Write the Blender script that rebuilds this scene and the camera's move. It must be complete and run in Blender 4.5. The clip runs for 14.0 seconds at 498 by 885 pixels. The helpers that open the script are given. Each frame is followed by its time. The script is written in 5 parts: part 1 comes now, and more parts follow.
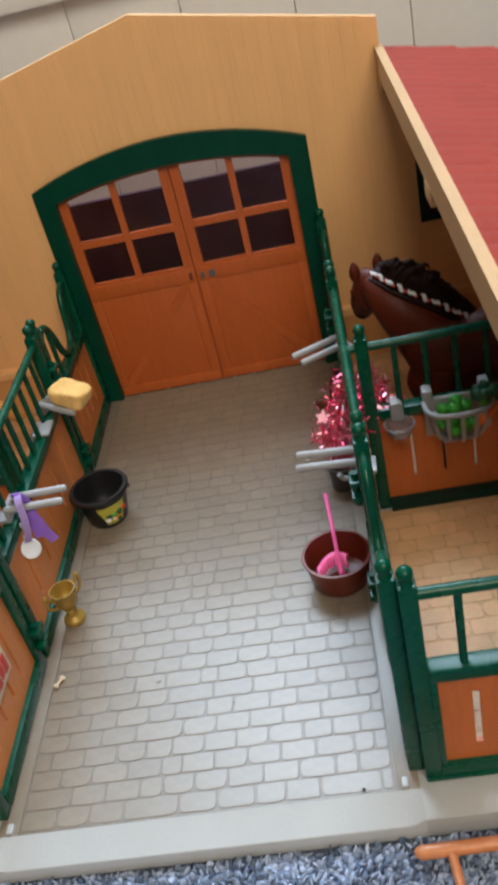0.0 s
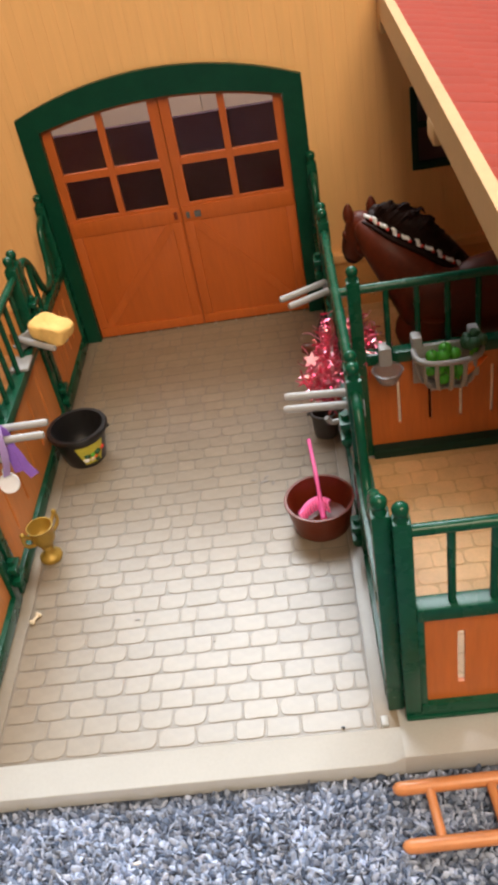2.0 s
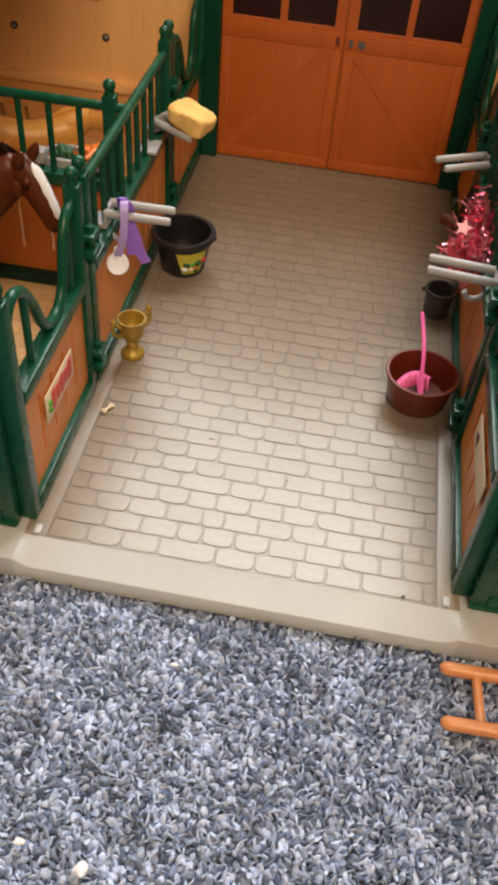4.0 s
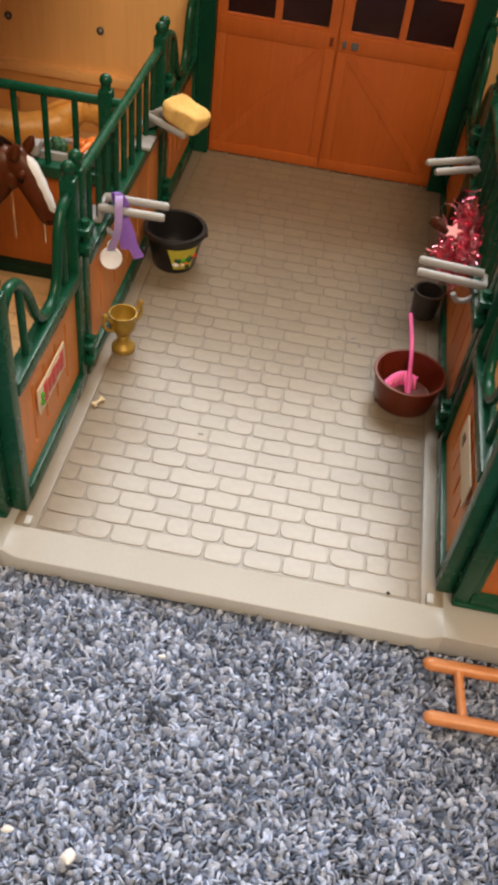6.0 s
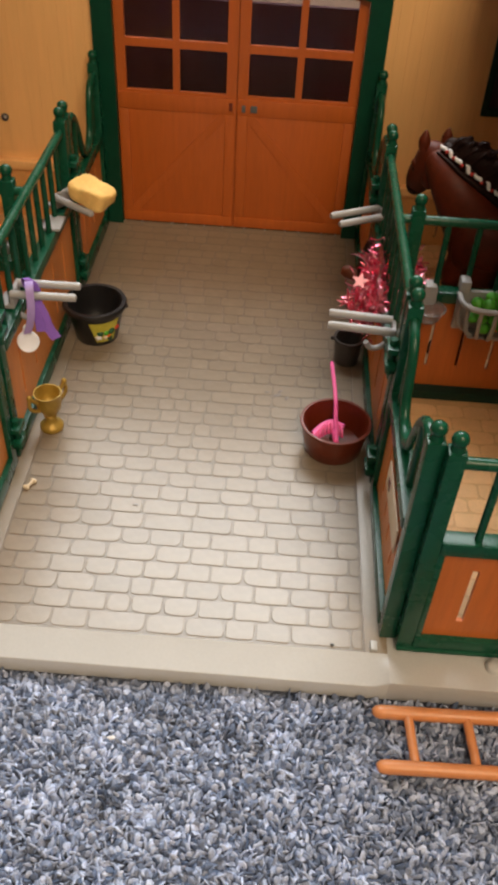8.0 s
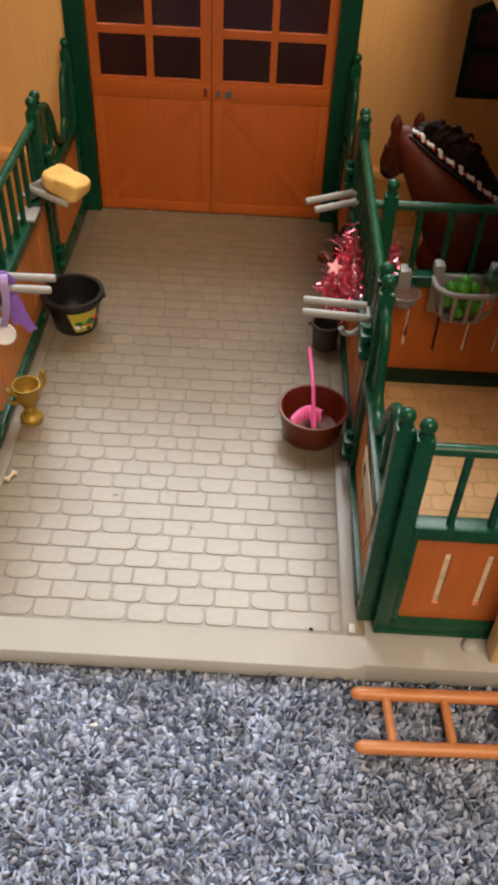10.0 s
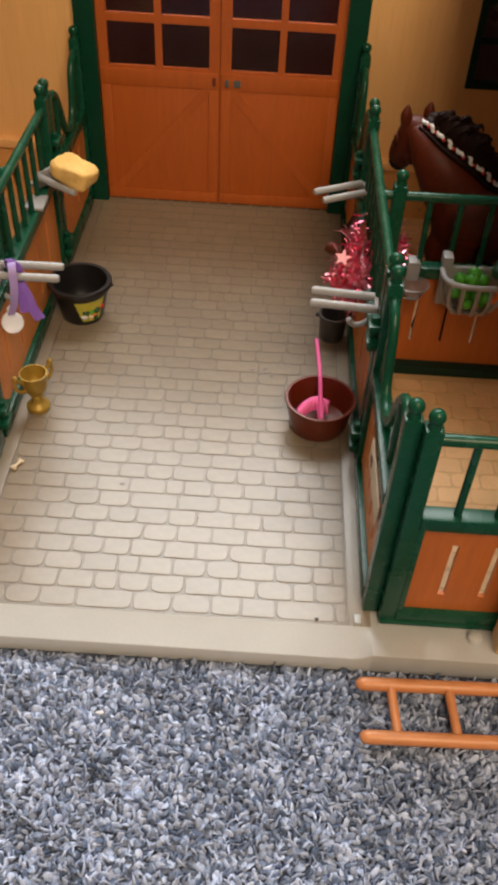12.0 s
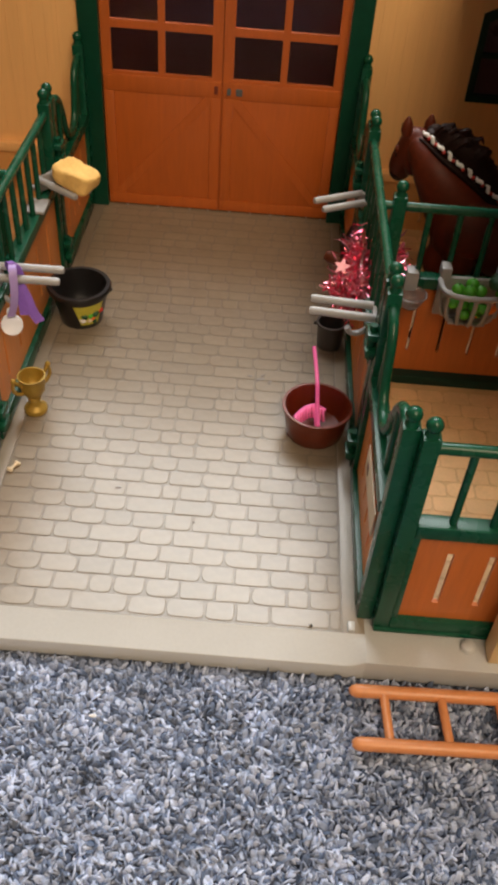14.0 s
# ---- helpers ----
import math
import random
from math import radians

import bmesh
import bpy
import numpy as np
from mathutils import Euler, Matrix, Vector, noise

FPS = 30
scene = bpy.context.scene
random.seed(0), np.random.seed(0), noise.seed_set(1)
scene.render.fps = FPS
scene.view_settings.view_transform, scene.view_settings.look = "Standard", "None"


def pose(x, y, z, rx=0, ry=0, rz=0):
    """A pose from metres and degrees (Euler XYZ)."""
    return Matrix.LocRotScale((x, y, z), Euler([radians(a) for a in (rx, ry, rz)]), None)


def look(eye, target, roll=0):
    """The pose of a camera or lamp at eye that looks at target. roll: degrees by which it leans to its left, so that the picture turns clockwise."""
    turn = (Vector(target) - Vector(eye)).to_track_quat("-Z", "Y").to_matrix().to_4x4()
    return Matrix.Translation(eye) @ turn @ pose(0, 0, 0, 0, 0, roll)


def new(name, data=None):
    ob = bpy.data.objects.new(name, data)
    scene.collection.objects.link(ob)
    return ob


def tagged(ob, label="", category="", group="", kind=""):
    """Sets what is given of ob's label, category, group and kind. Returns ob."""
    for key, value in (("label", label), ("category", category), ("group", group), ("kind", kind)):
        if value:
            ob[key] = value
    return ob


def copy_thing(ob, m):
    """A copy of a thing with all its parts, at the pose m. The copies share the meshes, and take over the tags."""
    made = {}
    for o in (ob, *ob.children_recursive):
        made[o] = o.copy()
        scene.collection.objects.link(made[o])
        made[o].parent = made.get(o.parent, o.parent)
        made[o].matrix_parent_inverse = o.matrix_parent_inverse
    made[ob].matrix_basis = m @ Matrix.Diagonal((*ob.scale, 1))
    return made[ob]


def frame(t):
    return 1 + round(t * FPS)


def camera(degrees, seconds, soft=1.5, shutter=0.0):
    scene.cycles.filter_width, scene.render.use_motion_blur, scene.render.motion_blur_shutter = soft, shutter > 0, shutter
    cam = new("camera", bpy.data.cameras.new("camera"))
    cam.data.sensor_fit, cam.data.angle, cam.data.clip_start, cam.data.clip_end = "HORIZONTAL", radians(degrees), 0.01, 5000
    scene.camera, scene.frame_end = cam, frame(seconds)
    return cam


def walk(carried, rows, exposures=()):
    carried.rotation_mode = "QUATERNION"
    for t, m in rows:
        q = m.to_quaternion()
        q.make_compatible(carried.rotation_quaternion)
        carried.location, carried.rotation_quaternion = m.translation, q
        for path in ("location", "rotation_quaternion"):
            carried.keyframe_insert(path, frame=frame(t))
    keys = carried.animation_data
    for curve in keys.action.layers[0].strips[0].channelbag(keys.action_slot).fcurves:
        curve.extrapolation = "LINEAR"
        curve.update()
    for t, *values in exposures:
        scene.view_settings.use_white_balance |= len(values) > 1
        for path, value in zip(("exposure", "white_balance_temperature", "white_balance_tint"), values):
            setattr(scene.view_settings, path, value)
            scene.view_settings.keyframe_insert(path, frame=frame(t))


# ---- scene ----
cam = camera(32.6, 14.0, soft=3.8, shutter=0.5)
PATH = [
    (0, (0.102, -0.23, 0.368), (-0.144, 1.399, -0.766), -14.7),
    (0.5, (0.105, -0.224, 0.357), (-0.184, 1.351, -0.842), -17.4),
    (1, (0.101, -0.224, 0.359), (-0.187, 1.316, -0.885), -16.2),
    (1.5, (0.092, -0.224, 0.357), (-0.148, 1.329, -0.879), -13.6),
    (2, (0.086, -0.232, 0.357), (-0.086, 1.343, -0.863), -11.3),
    (2.5, (0.074, -0.237, 0.36), (-0.059, 1.349, -0.85), -6.9),
    (2.8, (0.036, -0.238, 0.368), (-0.125, 1.297, -0.905), -2.6),
    (2.9, (0.039, -0.240, 0.3615), (-0.179, 1.283, -0.920), -3.1),
    (3, (0.041, -0.243, 0.354), (-0.236, 1.251, -0.947), -3.6),
    (3.1, (0.030, -0.244, 0.342), (-0.287, 1.208, -0.997), -2.6),
    (3.2, (0.026, -0.244, 0.338), (-0.305, 1.193, -1.014), -2.2),
    (3.5, (0.023, -0.236, 0.327), (-0.122, 1.177, -1.081), 5.4),
    (3.7, (0.023, -0.237, 0.327), (-0.117, 1.165, -1.092), 5.5),
    (5.8, (0.017, -0.24, 0.328), (-0.075, 1.158, -1.099), 7.9),
    (6, (0.018, -0.242, 0.33), (-0.071, 1.158, -1.095), 8.1),
    (6.4, (0.029, -0.239, 0.334), (-0.054, 1.178, -1.075), 7.7),
    (6.5, (0.029, -0.237, 0.336), (-0.027, 1.194, -1.060), 6.2),
    (6.6, (0.040, -0.240, 0.343), (-0.073, 1.223, -1.015), 3.4),
    (7, (0.039, -0.245, 0.348), (-0.094, 1.246, -0.978), 0.3),
    (7.2, (0.032, -0.246, 0.343), (-0.115, 1.264, -0.961), 0.7),
    (7.5, (0.022, -0.247, 0.337), (-0.046, 1.27, -0.965), 4.3),
    (7.7, (0.034, -0.237, 0.34), (-0.006, 1.254, -0.992), 4.0),
    (9.8, (0.043, -0.234, 0.347), (0.037, 1.218, -1.028), 3.0),
    (10, (0.045, -0.236, 0.348), (0.036, 1.212, -1.031), 2.9),
    (10.5, (0.045, -0.235, 0.348), (0.03, 1.204, -1.041), 2.6),
    (11, (0.045, -0.235, 0.346), (0.035, 1.203, -1.043), 3.1),
    (11.5, (0.044, -0.235, 0.347), (0.044, 1.201, -1.044), 3.1),
    (12, (0.043, -0.237, 0.347), (0.028, 1.199, -1.045), 3.2),
    (12.5, (0.041, -0.237, 0.346), (0.032, 1.199, -1.045), 3.8),
    (13, (0.037, -0.239, 0.345), (0.038, 1.199, -1.044), 4.7),
    (13.5, (0.04, -0.238, 0.346), (0.043, 1.206, -1.038), 4.9),
    (14, (0.041, -0.239, 0.347), (0.041, 1.211, -1.03), 4.6),
]
EXPOSURES = [(0.0, 0.18, 5400, 4), (0.5, 0.44, 5950, 8), (1.0, 0.60, 6200, 9), (2.5, 0.60, 6400, 9), (3.2, 0.46, 6650, 10), (3.5, 0.29, 6850, 10), (6.0, 0.26, 6850, 10), (7.0, 0.20, 6800, 10), (14.0, 0.14, 6800, 10)]
walk(cam, [(t, look(eye, target, roll)) for t, eye, target, roll in PATH], EXPOSURES)
WIN_N, FILL_S = 55.0, 26.5
# ---------------------------------------------------------------- light
world = bpy.data.worlds.new("sky")
scene.world = world
world.use_nodes = True
wn = world.node_tree.nodes
sky = wn.new("ShaderNodeTexSky")
sky.sky_type = "NISHITA"
sky.sun_disc = False
sky.sun_elevation, sky.sun_rotation = radians(35), radians(20)
wn["Background"].inputs["Strength"].default_value = 0.08
world.node_tree.links.new(sky.outputs[0], wn["Background"].inputs["Color"])


def area_lamp(name, m, sx, sy, watts, colour):
    d = bpy.data.lights.new(name, "AREA")
    d.shape, d.size, d.size_y, d.energy, d.color = "RECTANGLE", sx, sy, watts, colour
    ob = new(name, d)
    ob.matrix_world = m
    return ob


# cool daylight in the north window; warm fill light added at the south
area_lamp("unseen_light", look((0.10, 1.36, 1.80), (0.10, 0.0, 0.25)), 1.5, 1.05, WIN_N, (0.90, 0.96, 1.0))
area_lamp("unseen_light", look((0.44, -1.16, 1.64), (0.0, 0.2, 0.1)), 1.0, 1.10, FILL_S, (1.0, 0.79, 0.55))

# ---------------------------------------------------------------- materials
def material(name, colour, rough=0.45, vary=0.12, grain=60.0, bump=0.15, bump_scale=400.0, metal=0.0,
             stretch=(1, 1, 1), spec=0.5, coat=0.0, piece=0.0, island=0.0, second=None, trans=0.0, bump_dist=0.0006, ior=1.5):
    m = bpy.data.materials.new(name)
    m.use_nodes = True
    n, l = m.node_tree.nodes, m.node_tree.links
    b = n["Principled BSDF"]
    co = n.new("ShaderNodeTexCoord")
    mp = n.new("ShaderNodeMapping")
    mp.inputs["Scale"].default_value = stretch
    l.new(co.outputs["Object"], mp.inputs["Vector"])
    big, fine = n.new("ShaderNodeTexNoise"), n.new("ShaderNodeTexNoise")
    big.inputs["Scale"].default_value, big.inputs["Detail"].default_value = grain, 4
    fine.inputs["Scale"].default_value, fine.inputs["Detail"].default_value = bump_scale, 3
    l.new(mp.outputs[0], big.inputs["Vector"])
    l.new(mp.outputs[0], fine.inputs["Vector"])
    # two scales of variation in the colour
    add = n.new("ShaderNodeMath")
    add.operation = "MULTIPLY_ADD"
    l.new(fine.outputs["Fac"], add.inputs[0])
    add.inputs[1].default_value = 0.4
    sc = n.new("ShaderNodeMath")
    sc.operation = "MULTIPLY"
    l.new(big.outputs["Fac"], sc.inputs[0])
    sc.inputs[1].default_value = 0.6
    l.new(sc.outputs[0], add.inputs[2])
    ramp = n.new("ShaderNodeMapRange")
    ramp.inputs["From Min"].default_value, ramp.inputs["From Max"].default_value = 0.3, 0.7
    ramp.inputs["To Min"].default_value, ramp.inputs["To Max"].default_value = 1 - vary, 1 + vary
    l.new(add.outputs[0], ramp.inputs["Value"])
    out = ramp.outputs[0]
    for amount, kind in ((piece, "ShaderNodeObjectInfo"), (island, "ShaderNodeNewGeometry")):
        if amount:
            src = n.new(kind)
            mr = n.new("ShaderNodeMapRange")
            mr.inputs["To Min"].default_value, mr.inputs["To Max"].default_value = 1 - amount, 1 + amount
            l.new(src.outputs["Random" if kind.endswith("Info") else "Random Per Island"], mr.inputs["Value"])
            mu = n.new("ShaderNodeMath")
            mu.operation = "MULTIPLY"
            l.new(out, mu.inputs[0])
            l.new(mr.outputs[0], mu.inputs[1])
            out = mu.outputs[0]
    hue = n.new("ShaderNodeMix")
    hue.data_type = "RGBA"
    hue.inputs[6].default_value = (*colour, 1)
    hue.inputs[7].default_value = (*(second or colour), 1)
    l.new(big.outputs["Fac"], hue.inputs[0])
    if second and island:
        l.new(src.outputs["Random Per Island"], hue.inputs[0])
    tint = n.new("ShaderNodeVectorMath")
    tint.operation = "SCALE"
    l.new(hue.outputs[2], tint.inputs[0])
    l.new(out, tint.inputs["Scale"])
    l.new(tint.outputs[0], b.inputs["Base Color"])
    rr = n.new("ShaderNodeMapRange")
    rr.inputs["To Min"].default_value, rr.inputs["To Max"].default_value = max(0.03, rough - 0.08), min(1, rough + 0.08)
    l.new(big.outputs["Fac"], rr.inputs["Value"])
    l.new(rr.outputs[0], b.inputs["Roughness"])
    b.inputs["Metallic"].default_value = metal
    b.inputs["IOR"].default_value = ior
    b.inputs["Specular IOR Level"].default_value = spec
    b.inputs["Coat Weight"].default_value = coat
    b.inputs["Coat Roughness"].default_value = 0.15
    b.inputs["Transmission Weight"].default_value = trans
    if bump:
        bp = n.new("ShaderNodeBump")
        bp.inputs["Strength"].default_value, bp.inputs["Distance"].default_value = bump, bump_dist
        l.new(fine.outputs["Fac"], bp.inputs["Height"])
        l.new(bp.outputs[0], b.inputs["Normal"])
    return m


# darkened copy of the green: shade at the back door frame put into colour
SHADED_GREEN = material("shaded_green_plastic", (0.003, 0.047, 0.025), 0.34, 0.18, 50, 0.08, 300, spec=0.25)
GREEN = material("green_plastic", (0.004, 0.066, 0.034), 0.27, 0.18, 50, 0.08, 300, spec=0.30)
# own colour of the window frames; painted shade on the divider rails
DARK_AND_SHADED_GREEN = material("dark_and_shaded_green_plastic", (0.003, 0.026, 0.016), 0.45, 0.18, 50, 0.08, 300, spec=0.3)
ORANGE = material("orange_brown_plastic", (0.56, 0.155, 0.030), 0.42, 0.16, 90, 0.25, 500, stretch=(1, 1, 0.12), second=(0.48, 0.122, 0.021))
# paler copy of the orange: side light on the aisle panels put into colour
LIT_ORANGE = material("lit_orange_plastic", (0.70, 0.255, 0.066), 0.42, 0.14, 90, 0.25, 500, stretch=(1, 1, 0.12), second=(0.62, 0.21, 0.05))
DOOR = material("door_brown_plastic", (0.50, 0.115, 0.018), 0.42, 0.14, 80, 0.25, 450, stretch=(1, 1, 0.1), second=(0.44, 0.096, 0.014))
TAN = material("tan_plastic", (0.88, 0.505, 0.205), 0.5, 0.07, 60, 0.2, 420, stretch=(1, 1, 0.06), second=(0.83, 0.475, 0.19))
CREAM = material("cream_plastic", (0.72, 0.50, 0.24), 0.42, 0.06, 40, 0.1, 300)
TAUPE = material("taupe_plastic", (0.51, 0.507, 0.497), 0.30, 0.06, 25, 0.04, 700, second=(0.495, 0.491, 0.480))
COBBLE = material("cobble_plastic", (0.262, 0.210, 0.154), 0.33, 0.11, 70, 0.12, 230, piece=0.06, second=(0.234, 0.186, 0.134), spec=0.62)
COBBLE_FAR = material("cobble_plastic_joined", (0.254, 0.200, 0.137), 0.36, 0.12, 70, 0.12, 230, island=0.05, spec=0.62)
SLATE = material("slate_grey_plastic", (0.11, 0.115, 0.12), 0.4, 0.1, 60, 0.1, 400)
JOINT = material("darker_joint_plastic", (0.245, 0.202, 0.156), 0.36, 0.25, 90, 0.1, 900, second=(0.178, 0.144, 0.108), spec=0.55)
BEAM = material("cream_beam_plastic", (0.55, 0.335, 0.155), 0.55, 0.08, 40, 0.12, 300, spec=0.2)
STALL = material("stall_floor_plastic", (0.76, 0.48, 0.235), 0.42, 0.12, 70, 0.3, 800, island=0.06)
ROOF = material("red_roof_plastic", (0.32, 0.050, 0.030), 0.72, 0.12, 60, 0.2, 500, piece=0.05, second=(0.275, 0.041, 0.024), spec=0.12)
GREY = material("grey_plastic", (0.36, 0.35, 0.35), 0.38, 0.08, 60, 0.1, 400)
DARKGREY = material("dark_grey_plastic", (0.07, 0.065, 0.065), 0.42, 0.15, 60, 0.15, 400)
BLACK = material("black_plastic", (0.013, 0.012, 0.013), 0.36, 0.2, 60, 0.15, 400)
RUST = material("red_brown_plastic", (0.16, 0.025, 0.009), 0.32, 0.14, 60, 0.15, 400)
PINK = material("pink_plastic", (1.0, 0.15, 0.43), 0.35, 0.08, 60, 0.1, 400)
SPONGE = material("yellow_sponge", (0.80, 0.48, 0.14), 0.95, 0.14, 120, 0.4, 700, second=(0.85, 0.54, 0.19))
GOLD = material("gold_plastic", (0.40, 0.25, 0.045), 0.42, 0.2, 60, 0.25, 300, metal=0.35)
SHINY_GOLD = material("gold_foil", (0.95, 0.75, 0.32), 0.14, 0.1, 60, 0.1, 300, metal=1.0)
LADDER = material("copper_orange_plastic", (0.68, 0.265, 0.10), 0.35, 0.1, 60, 0.12, 400, coat=0.1)
LAVENDER = material("lavender_ribbon", (0.40, 0.28, 0.62), 0.4, 0.12, 80, 0.2, 700)
PURPLE = material("purple_ribbon", (0.22, 0.09, 0.50), 0.45, 0.15, 80, 0.3, 700, second=(0.30, 0.15, 0.60))
WHITE = material("white_plastic", (0.80, 0.79, 0.80), 0.45, 0.05, 60, 0.2, 500)
ENAMEL = material("cool_white_enamel", (0.86, 0.88, 0.97), 0.3, 0.04, 60, 0.1, 400)
BAY = material("brown_horse_paint", (0.110, 0.0180, 0.0045), 0.48, 0.35, 35, 0.15, 300, second=(0.060, 0.0085, 0.0025), spec=0.2)
CHESTNUT = material("chestnut_horse_paint", (0.135, 0.031, 0.009), 0.36, 0.35, 60, 0.4, 300, second=(0.060, 0.014, 0.006), spec=0.25)
MANE = material("dark_mane_paint", (0.013, 0.0045, 0.0032), 0.5, 0.4, 250, 0.9, 600, stretch=(1, 1, 0.3), spec=0.12)
PALOMINO = material("tan_horse_paint", (0.80, 0.40, 0.095), 0.36, 0.2, 40, 0.25, 300, second=(0.64, 0.29, 0.065))
STALL_JOINT = material("stall_joint_plastic", (0.63, 0.385, 0.180), 0.5, 0.15, 70, 0.3, 800)
# wall tan made darker: shade below the ledge put into colour
SHADED_TAN = material("shaded_tan_plastic", (0.72, 0.37, 0.125), 0.5, 0.1, 60, 0.2, 420, second=(0.64, 0.31, 0.10))
SMUDGE = material("grey_smudge", (0.235, 0.205, 0.185), 0.6, 0.3, 300, 0.1, 900)
RED = material("red_paint", (0.60, 0.04, 0.03), 0.4, 0.1, 60, 0.1, 400)
LEAF = material("green_apple_plastic", (0.07, 0.36, 0.025), 0.35, 0.15, 90, 0.1, 400)
DARKLEAF = material("broccoli_plastic", (0.02, 0.09, 0.035), 0.55, 0.25, 200, 0.6, 500)
CARROT = material("carrot_plastic", (0.85, 0.19, 0.02), 0.4, 0.12, 90, 0.2, 400)
TINSEL = material("pink_tinsel", (1.0, 0.42, 0.52), 0.16, 0.1, 60, 0.0, 400, metal=0.7, island=0.3, second=(0.72, 0.02, 0.09))
STARMAT = material("pale_pink_star", (0.95, 0.42, 0.45), 0.35, 0.05, 60, 0.1, 300)
PAPER = material("sticker_paper", (0.75, 0.62, 0.44), 0.5, 0.08, 50, 0.1, 300)
CLEAR = material("frosted_clear_plastic", (0.68, 0.67, 0.67), 0.25, 0.05, 60, 0.1, 300, trans=0.85)
YELLOW = material("yellow_label", (0.62, 0.52, 0.05), 0.45, 0.15, 120, 0.1, 300, second=(0.42, 0.42, 0.06))
GLAZING = material("clear_plastic_glazing", (0.70, 0.60, 0.62), 0.02, 0.04, 30, 0.0, 200, trans=1.0, spec=0.1, ior=1.2)
SMOKED = material("smoked_glazing", (0.085, 0.045, 0.055), 0.3, 0.1, 30, 0.05, 200, trans=0.2)
PURPLE_BOX = material("dark_purple_fabric", (0.066, 0.026, 0.036), 0.9, 0.25, 12, 0.5, 350, second=(0.052, 0.020, 0.030))
CARPET_BASE = material("carpet_backing", (0.12, 0.14, 0.19), 0.95, 0.3, 250, 0.9, 500, bump_dist=0.002)
PILE = material("blue_grey_carpet_pile", (0.118, 0.158, 0.250), 0.95, 0.42, 60, 0.0, 1500, island=0.20, second=(0.49, 0.548, 0.695), spec=0.1)
# unseen room walls, kept dark brown to limit light bounced into the stalls
DIMMED_WALL = material("dimmed_wall_paint", (0.27, 0.20, 0.14), 0.75, 0.04, 2, 0.1, 150)
WOODTRIM = material("white_trim_paint", (0.80, 0.78, 0.75), 0.5, 0.04, 3, 0.1, 100)


# ---------------------------------------------------------------- mesh helpers
def part(name, bm, mat, parent=None, label="", smooth=True):
    """Links a bmesh as one mesh object, under parent if one is given."""
    me = bpy.data.meshes.new(name)
    bmesh.ops.recalc_face_normals(bm, faces=bm.faces[:])
    if smooth:
        for f in bm.faces:
            f.smooth = True
        for e in bm.edges:
            if len(e.link_faces) == 2 and e.calc_face_angle(0) > 0.95:
                e.smooth = False
    bm.to_mesh(me)
    bm.free()
    for mm in (mat if isinstance(mat, (list, tuple)) else (mat,)):
        me.materials.append(mm)
    ob = new(name, me)
    ob.parent = parent
    if label:
        ob["label"] = label
    return ob


def thing(name, m, label, category, group="", kind=""):
    """An Empty at the base of a thing, which parents its parts."""
    ob = new(name)
    ob.empty_display_size = 0.01
    ob.matrix_world = m
    return tagged(ob, label, category, group, kind)


def box(bm, x0, x1, y0, y1, z0, z1, bevel=0.0, mat=0):
    r = bmesh.ops.create_cube(bm, size=1)
    vs = r["verts"]
    for v in vs:
        v.co = Vector(((x0 + x1) / 2 + v.co.x * (x1 - x0), (y0 + y1) / 2 + v.co.y * (y1 - y0), (z0 + z1) / 2 + v.co.z * (z1 - z0)))
    fs = set(f for v in vs for f in v.link_faces)
    for f in fs:
        f.material_index = mat
    if bevel:
        es = list(set(e for v in vs for e in v.link_edges))
        bmesh.ops.bevel(bm, geom=es, offset=bevel, segments=2, affect="EDGES", profile=0.6)
    return bm


def rings(bm, loops, closed_ends=True, mat=0):
    """Faces between successive loops of equally many points."""
    vs = [[bm.verts.new(p) for p in loop] for loop in loops]
    k = len(vs[0])
    for a, b in zip(vs, vs[1:]):
        for i in range(k):
            bm.faces.new((a[i], a[(i + 1) % k], b[(i + 1) % k], b[i])).material_index = mat
    if closed_ends:
        bm.faces.new(vs[0][::-1]).material_index = mat
        bm.faces.new(vs[-1]).material_index = mat
    return bm


def loft(bm, pts, radii, seg=10, side=None, mat=0):
    """A tube of elliptic rings along pts; radii are numbers or (across, other) pairs."""
    pts = [Vector(p) for p in pts]
    loops = []
    s = Vector(side) if side else None
    for i, p in enumerate(pts):
        t = (pts[min(i + 1, len(pts) - 1)] - pts[max(i - 1, 0)]).normalized()
        if s is None:
            ref = Vector((0, 0, 1)) if abs(t.z) < 0.9 else Vector((1, 0, 0))
            s = t.cross(ref)
        a = (s - t * s.dot(t)).normalized()
        b = t.cross(a)
        if not side:
            s = a
        r = radii[i] if isinstance(radii, (list, tuple)) else radii
        ra, rb = r if isinstance(r, (list, tuple)) else (r, r)
        loops.append([p + a * (ra * math.cos(2 * math.pi * j / seg)) + b * (rb * math.sin(2 * math.pi * j / seg)) for j in range(seg)])
    return rings(bm, loops, True, mat)


def smooth_path(pts, steps=6):
    """Catmull-Rom points through pts."""
    pts = [Vector(p) for p in pts]
    q = [2 * pts[0] - pts[1]] + pts + [2 * pts[-1] - pts[-2]]
    out = []
    for i in range(1, len(q) - 2):
        for k in range(steps):
            t = k / steps
            out.append(0.5 * (2 * q[i] + (q[i + 1] - q[i - 1]) * t + (2 * q[i - 1] - 5 * q[i] + 4 * q[i + 1] - q[i + 2]) * t * t
                              + (3 * q[i] - q[i - 1] - 3 * q[i + 1] + q[i + 2]) * t ** 3))
    return out + [pts[-1]]


